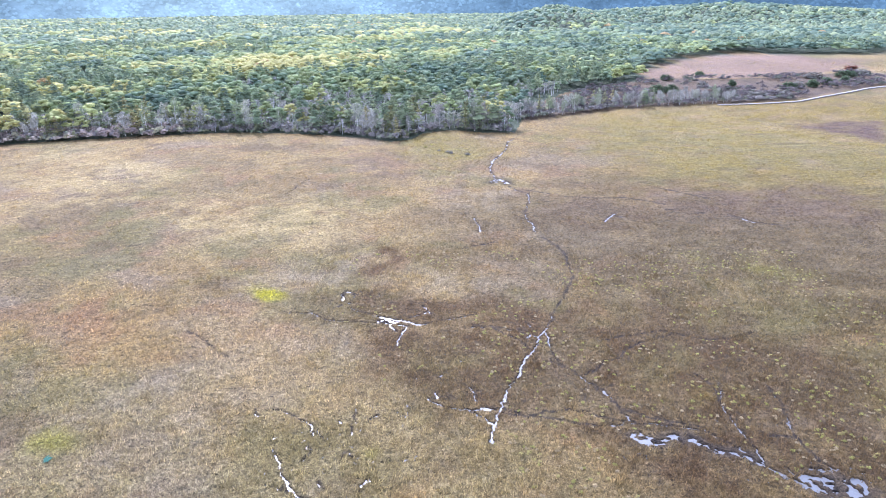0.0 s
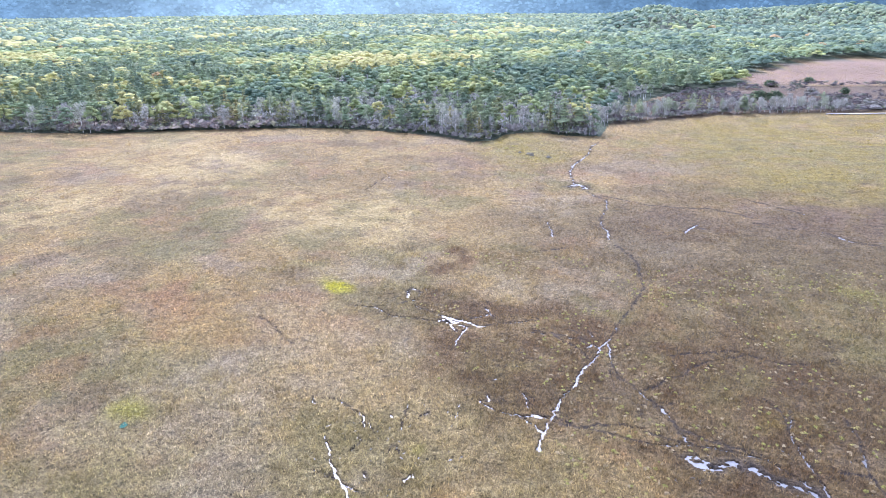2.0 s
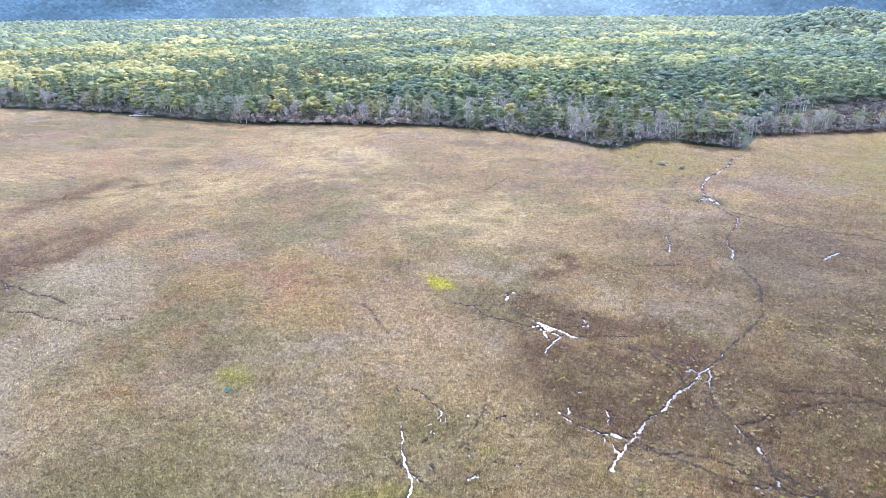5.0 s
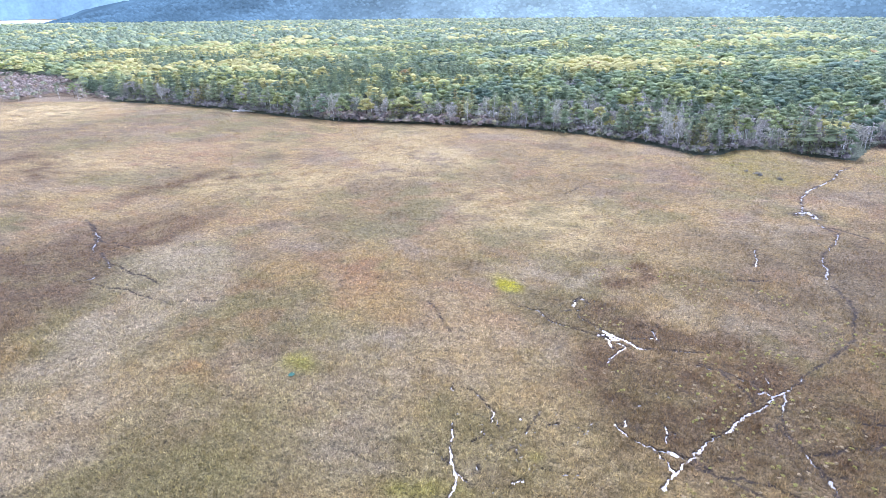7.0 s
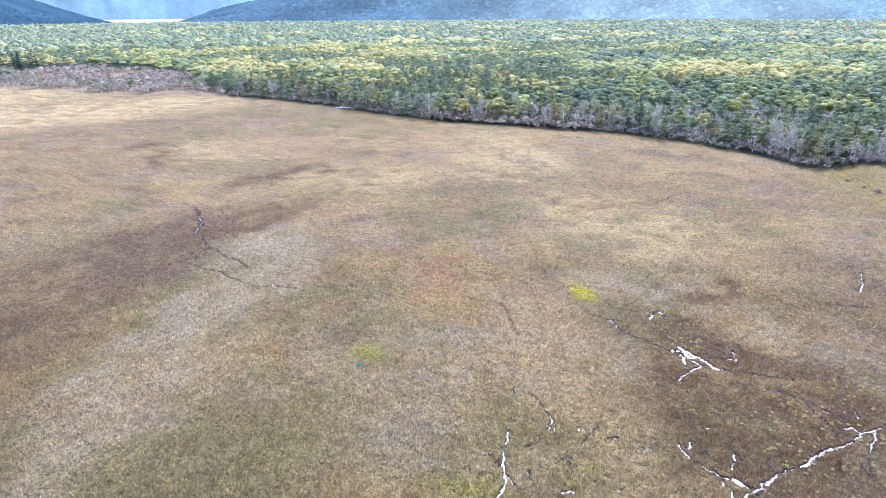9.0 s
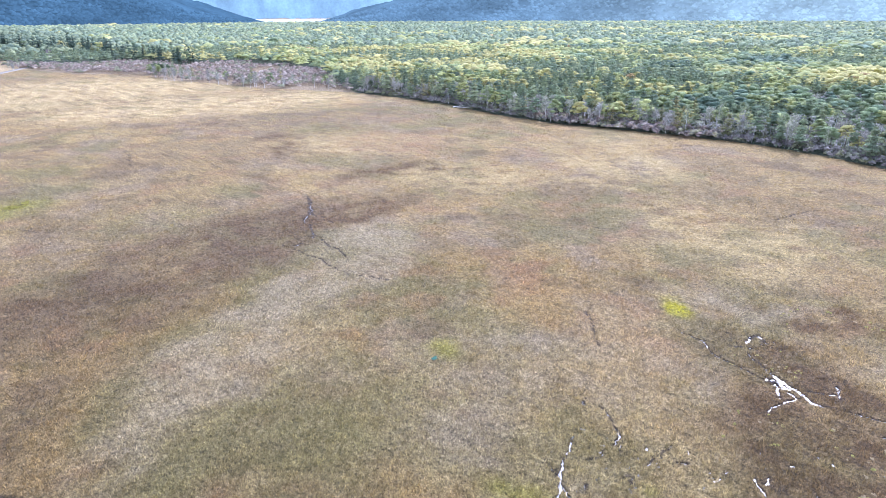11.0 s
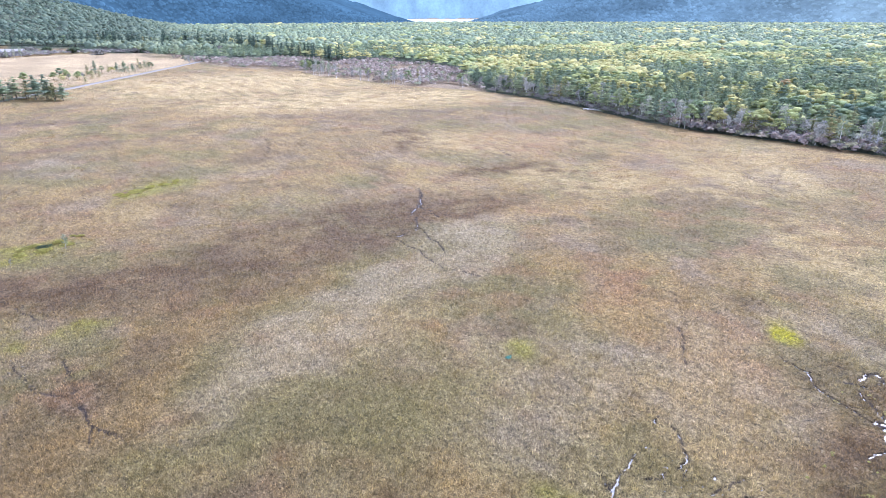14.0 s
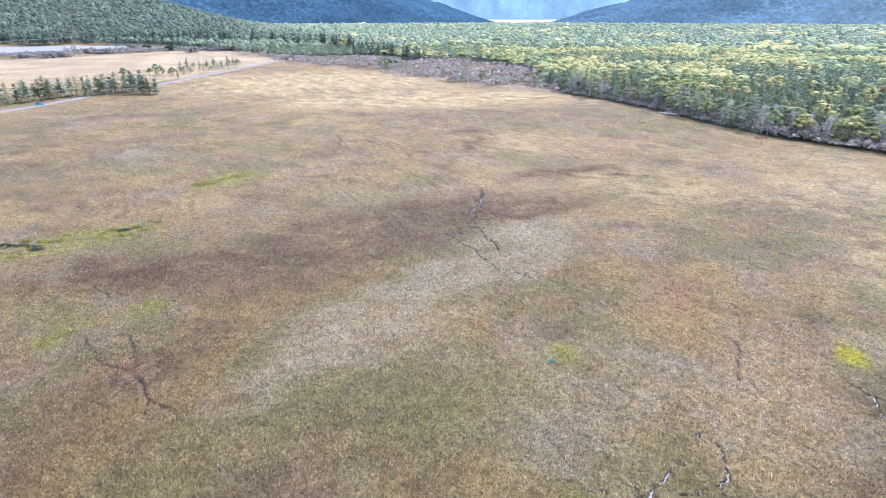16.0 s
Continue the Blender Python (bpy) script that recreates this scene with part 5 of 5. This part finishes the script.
# ---- bushes and single trees out on the marsh ----
def bush(i):
    """A rounded bush with several stems."""
    rnd, rng = random.Random(300 + i), np.random.default_rng(300 + i)
    root = new("bush")
    bm = bmesh.new()
    for k in range(6):
        a = rnd.uniform(0, 6.283)
        limb(bm, (math.cos(a) * 0.2, math.sin(a) * 0.2, -0.1), (math.cos(a) * rnd.uniform(0.8, 2.0), math.sin(a) * rnd.uniform(0.8, 2.0), rnd.uniform(2.0, 3.4)), 0.09, 0.03, 4)
    part("stems", bm, BARK, root)
    p, n = broadleaf_cloud(np.zeros((1, 3)), np.array([4.2]), np.array([2.9]), 330, rng, 0.6, 8)
    p[:, 2] = np.maximum((p[:, 2] - 1.7) * 1.55, 0.12)
    v, f = leaf_quads(p, n, rng.uniform(0.35, 0.75, len(p)), rng)
    hue = ((0.13, 0.175, 0.10), (0.22, 0.21, 0.175), (0.46, 0.43, 0.12), (0.22, 0.10, 0.07))[i]
    crown = new("crown", mesh_of("crown", v, f, tint_rows([hue], len(v), rng, 0.2), LEAF if i != 1 else TWIG))
    crown.parent = root
    label = ("dark green rounded bush beside the marsh", "leafless grey twiggy bush on the marsh", "yellow green low bush in the turf", "dark red autumn bush on the glade")[i]
    return tagged(root, label, "bush", "bushes on the marsh")


BUSHES = [bush(i) for i in range(4)]


def put_bush(i, x, y, wide, high, rnd):
    m = pose(x, y, 0, 0, 0, rnd.uniform(0, 360)) @ Matrix.Diagonal((wide / 5.8, wide / 5.8, high / 4.2, 1))
    b = BUSHES[i]
    if "used" not in b:
        b["used"] = 1
        b.matrix_basis = m
    else:
        copy_thing(b, m @ Matrix.Diagonal((1 / b.scale.x, 1 / b.scale.y, 1 / b.scale.z, 1)))


rnd = random.Random(31)
for i, x, y, w, h in ((1, -869, -189, 22, 6), (1, -858, -160, 24, 7), (1, -863, -147, 20, 7), (1, -936, -127, 30, 8), (1, -929, -108, 28, 7), (1, -948, -93, 24, 7), (1, -1034, -86, 26, 8), (0, -1042, -67, 18, 8),
                      (1, -912, -2, 22, 8), (1, -993, 12, 26, 8), (1, -936, 48, 28, 8), (0, -931, 54, 16, 8), (1, -955, 68, 26, 8), (1, -878, 83, 26, 7), (1, -847, 95, 24, 7), (0, -716, 105, 14, 6),
                      (0, 125, 369, 13, 6.5), (0, 134, 372, 9, 6), (1, 159, 393, 11, 4.2), (0, 179, 397, 7, 5), (0, 204, 378, 11, 6), (1, 214, 384, 12, 5), (0, 224, 389, 10, 6),
                      (0, 181, 452, 9, 4.5), (3, 300, 474, 12, 6), (1, 250, 432, 16, 5), (0, 275, 438, 14, 6), (1, 292, 450, 18, 5), (0, 240, 400, 9, 6), (1, 186, 350, 14, 4),
                      (0, 255, 408, 8, 6), (1, 147, 343, 12, 4), (1, 170, 346, 16, 4.5), (0, 150, 430, 10, 5), (0, -581, 178, 17, 11), (0, -590, 186, 13, 9), (0, -966, -30, 17, 11)):
    put_bush(i, x, y, w, h, rnd)
for x, y in ((-6, 229), (2, 221), (-4, 233), (-1, 223), (3, 219), (9, 216)):
    put_bush(2 if y > 228 else 1, x, y, rnd.uniform(1.0, 2.2), rnd.uniform(0.6, 1.2), rnd)
for k in range(60):
    u = rnd.random()
    x, y = ((-177 - 14 * u + rnd.gauss(0, 1.6), 7 + 22 * u) if k < 20 else (-131 - 8 * u + rnd.gauss(0, 2.5), -40 + 40 * u))
    put_bush(0 if rnd.random() < 0.1 else 2, x, y, rnd.uniform(1.2, 4.2), rnd.uniform(0.25, 0.55), rnd)

rnd = random.Random(41)
for x, y, size in ((-134, -4, 0.3), (-130, -22, 0.2), (-140, -28, 0.24), (-131, -26, 0.16), (-128, -14, 0.15)):
    plant("birch", x, y, size, rnd)

# pines and larches along the road
ROAD_PINES = [(-408, -100), (-415, -93), (-416, -88), (-426, -86), (-427, -81), (-426, -78), (-436, -74), (-443, -69), (-449, -67), (-436, -57), (-444, -54), (-442, -50),
              (-451, -47), (-450, -44), (-451, -39), (-452, -33), (-437, -27), (-435, -23), (-430, -18)]
for x, y in ROAD_PINES:
    plant(rnd.choices(("pine", "larch"), (0.6, 0.4))[0], x, y, rnd.uniform(0.85, 1.15), rnd, 1.35)
    plant(rnd.choices(("pine", "larch", "birch"), (0.3, 0.5, 0.2))[0], x + rnd.uniform(-7, 3), y - rnd.uniform(2, 7), rnd.uniform(0.7, 1.05), rnd, 1.45)
for x, y in ((-552, -49), (-570, -31), (-580, -27), (-584, -23), (-536, -8), (-607, -8), (-611, -2), (-622, 3), (-626, 8), (-624, 15), (-621, 21), (-625, 28), (-651, 34), (-671, 40)):
    plant(rnd.choices(("pine", "larch", "broad"), (0.3, 0.4, 0.3))[0], x, y, rnd.uniform(0.55, 0.9), rnd, 1.1)
for k in range(22):
    u = rnd.random()
    plant(rnd.choices(("broad", "larch", "birch"), (0.5, 0.35, 0.15))[0], -560 - 110 * u + rnd.gauss(0, 5), -22 + 62 * u + rnd.gauss(0, 5), rnd.uniform(0.35, 0.62), rnd, 1.3)
# the tall dark wood behind the field
FAR_WALL = [(-1200, -300), (-1165, -225), (-1215, -150), (-1190, -80), (-1125, -10), (-1050, 62), (-1000, 105), (-935, 156), (-850, 168), (-756, 185), (-690, 200), (-621, 218)]
for x, y, nx, ny in along(FAR_WALL, 4.6, rnd):
    back = rnd.uniform(0, 22)
    plant(rnd.choices(("spruce", "broad", "larch"), (0.8, 0.12, 0.08))[0], x - nx * -back, y - ny * -back, rnd.uniform(1.3, 1.8) if x < -800 else rnd.uniform(1.0, 1.4), rnd, 0.85)
for x, y in ((-881, -138), (-856, -130), (-877, -127), (-872, -116), (-864, -94), (-872, -87), (-881, -81), (-884, -146)):
    plant("birch", x, y, rnd.uniform(0.9, 1.2), rnd)
for x, y in ((-512, 162), (-505, 165), (-508, 168), (-500, 166), (-425, 190), (-416, 191), (-414, 195), (-410, 199), (-462, 186), (-420, 196), (-495, 170), (-690, 80), (-700, 84), (-680, 82), (-712, 90)):
    plant("birch", x, y, rnd.uniform(0.75, 1.0), rnd)


# ---- fallen trunks at the wood ----
def fallen(x, y, turn):
    root = tagged(new("fallen_birch", None), "fallen bleached birch trunk lying at the foot of the wood", "log", "fallen trunks")
    root.matrix_basis = pose(x, y, 0, 0, 0, turn)
    bm = bmesh.new()
    limb(bm, (-3.5, 0, 0.45), (4.5, 0.6, 0.8), 0.32, 0.14, 7)
    part("trunk", bm, BIRCH_BARK, root)
    for a, b in (((1.5, 0.3, 0.6), (3.5, 2.0, 1.6)), ((-1.0, 0, 0.5), (-0.2, -1.6, 1.4)), ((2.8, 0.4, 0.7), (4.4, -1.2, 1.8))):
        bm = bmesh.new()
        limb(bm, a, b, 0.13, 0.04, 5)
        part("branch", bm, BIRCH_BARK, root)


for x, y, turn in ((-243, 238, 20), (-247, 239, 70), (-240, 239, -10), (-216, 246, 40), (112, 360, 15)):
    fallen(x, y, turn)


# ---- the car on the road ----
def car(x, y, turn, paint, label):
    root = tagged(new("car"), label, "car")
    root.matrix_basis = pose(x, y, 0.36, 0, 0, turn)
    bm = bmesh.new()
    box(bm, -2.15, 2.15, -0.85, 0.85, 0.28, 0.92, 0.12)
    part("body", bm, paint, root)
    bm = bmesh.new()
    r = bmesh.ops.create_cube(bm, size=1, matrix=Matrix.LocRotScale((-0.2, 0, 1.2), None, (2.7, 1.5, 0.56)))
    for v in r["verts"]:
        if v.co.z > 1.2:
            v.co.x = -0.2 + (v.co.x + 0.2) * 0.66
            v.co.y *= 0.84
    part("windows", bm, CAR_GLASS, root)
    bm = bmesh.new()
    box(bm, -1.1, 0.7, -0.64, 0.64, 1.47, 1.53, 0.02)
    part("roof", bm, paint, root)
    for sx in (-1.35, 1.35):
        for sy in (-0.8, 0.8):
            bm = bmesh.new()
            bmesh.ops.create_cone(bm, cap_ends=True, segments=14, radius1=0.32, radius2=0.32, depth=0.22, matrix=Matrix.Translation((sx, sy, 0.32)) @ Matrix.Rotation(math.pi / 2, 4, "X"))
            w = part("wheel", bm, RUBBER, root)
            bm = bmesh.new()
            bmesh.ops.create_cone(bm, cap_ends=True, segments=10, radius1=0.19, radius2=0.19, depth=0.24, matrix=Matrix.Translation((sx, sy, 0.32)) @ Matrix.Rotation(math.pi / 2, 4, "X"))
            part("rim", bm, CHROME, w)
    for sy in (-0.6, 0.6):
        bm = bmesh.new()
        box(bm, 2.1, 2.17, sy - 0.2, sy + 0.2, 0.62, 0.76)
        part("headlight", bm, CHROME, root)


car(-398.5, -78.3, 145, CAR_PAINT, "teal blue car on the pale road across the marsh")
WHITE_PAINT = plain("white_paint", (0.75, 0.75, 0.75), 0.3, grain=1, strength=0.03)
for x, y, turn in ((-985, -190, 70), (-989, -176, 74), (-1002, -150, 72), (-1012, -214, 70), (-1020, -118, 76), (-1040, -170, 72)):
    car(x, y, turn, WHITE_PAINT, "white car parked on the pale gravel")


# ---- car park, houses and poles beyond the field ----
def pad(name, pts, z, material, label):
    bm = bmesh.new()
    f = bm.faces.new([bm.verts.new((x, y, z)) for x, y in pts])
    bmesh.ops.recalc_face_normals(bm, faces=[f])
    if f.normal.z < 0:
        f.normal_flip()
    r = bmesh.ops.extrude_face_region(bm, geom=[f])
    for v in r["geom"]:
        if isinstance(v, bmesh.types.BMVert):
            v.co.z -= 0.5
    me = bpy.data.meshes.new(name)
    bm.to_mesh(me)
    bm.free()
    me.materials.append(material)
    tagged(new(name, me), label, "car park", kind="structure")


pad("pavement", [(-915, -245), (-922, -190), (-930, -150), (-1010, -110), (-1120, -90), (-1165, -200), (-1150, -300)], 0.25, GRAVEL, "pale gravel car park beyond the field")


def house(x, y, turn, long, wide, high, label):
    root = tagged(new("house"), label, "house")
    root.matrix_basis = pose(x, y, 0.2, 0, 0, turn)
    bm = bmesh.new()
    box(bm, -long / 2, long / 2, -wide / 2, wide / 2, -0.4, high)
    part("wall", bm, WALLPAINT, root)
    bm = bmesh.new()
    l, w = long / 2 + 0.7, wide / 2 + 0.7
    vs = [bm.verts.new(p) for p in ((-l, -w, high), (l, -w, high), (l, w, high), (-l, w, high), (-l * 0.95, 0, high + wide * 0.32), (l * 0.95, 0, high + wide * 0.32))]
    for f in ((0, 1, 5, 4), (2, 3, 4, 5), (1, 2, 5), (3, 0, 4), (3, 2, 1, 0)):
        bm.faces.new([vs[i] for i in f])
    part("roof", bm, ROOF, root)
    for k in range(int(long // 3)):
        for sy in (-1, 1):
            bm = bmesh.new()
            cx = -long / 2 + 1.5 + 3 * k
            box(bm, cx - 0.7, cx + 0.7, sy * wide / 2 - 0.06, sy * wide / 2 + 0.06, 1.0, 2.3)
            part("window", bm, WINDOW, root)
    bm = bmesh.new()
    box(bm, -long / 2 - 0.07, -long / 2 + 0.05, -0.5, 0.5, 0, 2.05)
    part("door", bm, WOODPOLE, root)


house(-893, 149, 30, 18, 10, 4.5, "low house with a dark brown roof at the wood")


def pole(x, y):
    root = tagged(new("utility_pole"), "grey utility pole beside the road", "pole", "utility poles")
    root.matrix_basis = pose(x, y, 0, 0, 0, 60)
    bm = bmesh.new()
    limb(bm, (0, 0, -0.5), (0, 0, 14), 0.22, 0.14, 8)
    part("shaft", bm, WOODPOLE, root)
    for z in (12.6, 13.5):
        bm = bmesh.new()
        box(bm, -1.1, 1.1, -0.08, 0.08, z - 0.08, z + 0.08)
        part("crossarm", bm, WOODPOLE, root)


POLES = [(-1010, -262), (-1074, -233), (-1140, -203), (-1206, -173)]
for x, y in POLES:
    pole(x, y)


def wires():
    """Sagging wires from pole to pole."""
    root = tagged(new("overhead_wires"), "thin grey overhead wires hung between the utility poles", "wires")
    for side, z in ((-1.0, 13.6), (1.0, 13.6), (0.9, 12.7)):
        bm = bmesh.new()
        for (ax, ay), (bx, by) in zip(POLES[:-1], POLES[1:]):
            pts = [(ax + (bx - ax) * k / 6 + side * 0.4, ay + (by - ay) * k / 6 + side * 0.9, z - 1.1 * (1 - (k / 3 - 1) ** 2)) for k in range(7)]
            for p, q in zip(pts[:-1], pts[1:]):
                limb(bm, p, q, 0.06, 0.06, 4)
        part("wire", bm, WOODPOLE, root)


wires()


# ---- yellow green tussocks in the dark turf ----
def yellow_tussocks():
    rng = np.random.default_rng(77)
    x, y = rng.uniform(-20, 75, 2600), rng.uniform(52, 125, 2600)
    _, peat = water_fields(x, y)
    k = (peat < 0.3) & (fbm(x, y, 14, 91) > 0.47) & (x > -22 + (100 - y) * 0.5 * (y < 80))
    x, y = x[k], y[k]
    L = 16
    p, n = broadleaf_cloud(np.stack([x, y, np.full(len(x), -0.1)], -1), rng.uniform(0.2, 0.4, len(x)), rng.uniform(0.14, 0.46, len(x)), L, rng, 0.3, 3)
    n = n * 0.5 + np.array((0, -0.3, 1.0))
    v, f = leaf_quads(p, n, rng.uniform(0.10, 0.24, len(p)), rng)
    hue = np.array([(0.40, 0.35, 0.13), (0.42, 0.34, 0.20), (0.35, 0.34, 0.10)])[rng.integers(0, 3, len(x))]
    ob = new("tussocks", mesh_of("tussocks", v, f, tint_rows(hue, L * 4, rng, 0.15), GRASS))
    tagged(ob, "small yellow green tussocks scattered over the dark turf", "tussocks", kind="stuff")


yellow_tussocks()

for group_of in (*TEMPLATES.values(), BUSHES):
    for ob in group_of:
        if "used" in ob:
            del ob["used"]


# ---- a small teal pool ----
def teal_pool():
    rnd, bm = random.Random(12), bmesh.new()
    rim = []
    for i in range(22):
        a = i * 2 * math.pi / 22
        r = rnd.uniform(0.4, 0.8)
        rim.append(bm.verts.new((-47 + math.cos(a) * r * 0.75, 60 + math.sin(a) * r * 1.1, 0.12)))
    bm.faces.new(rim)
    me = bpy.data.meshes.new("pool")
    bm.to_mesh(me)
    bm.free()
    me.materials.append(plain("teal_water", (0.02, 0.09, 0.06), 0.9, grain=4, strength=0.3))
    tagged(new("water_pool", me), "small teal green pool among the grass", "pool", kind="structure")


teal_pool()
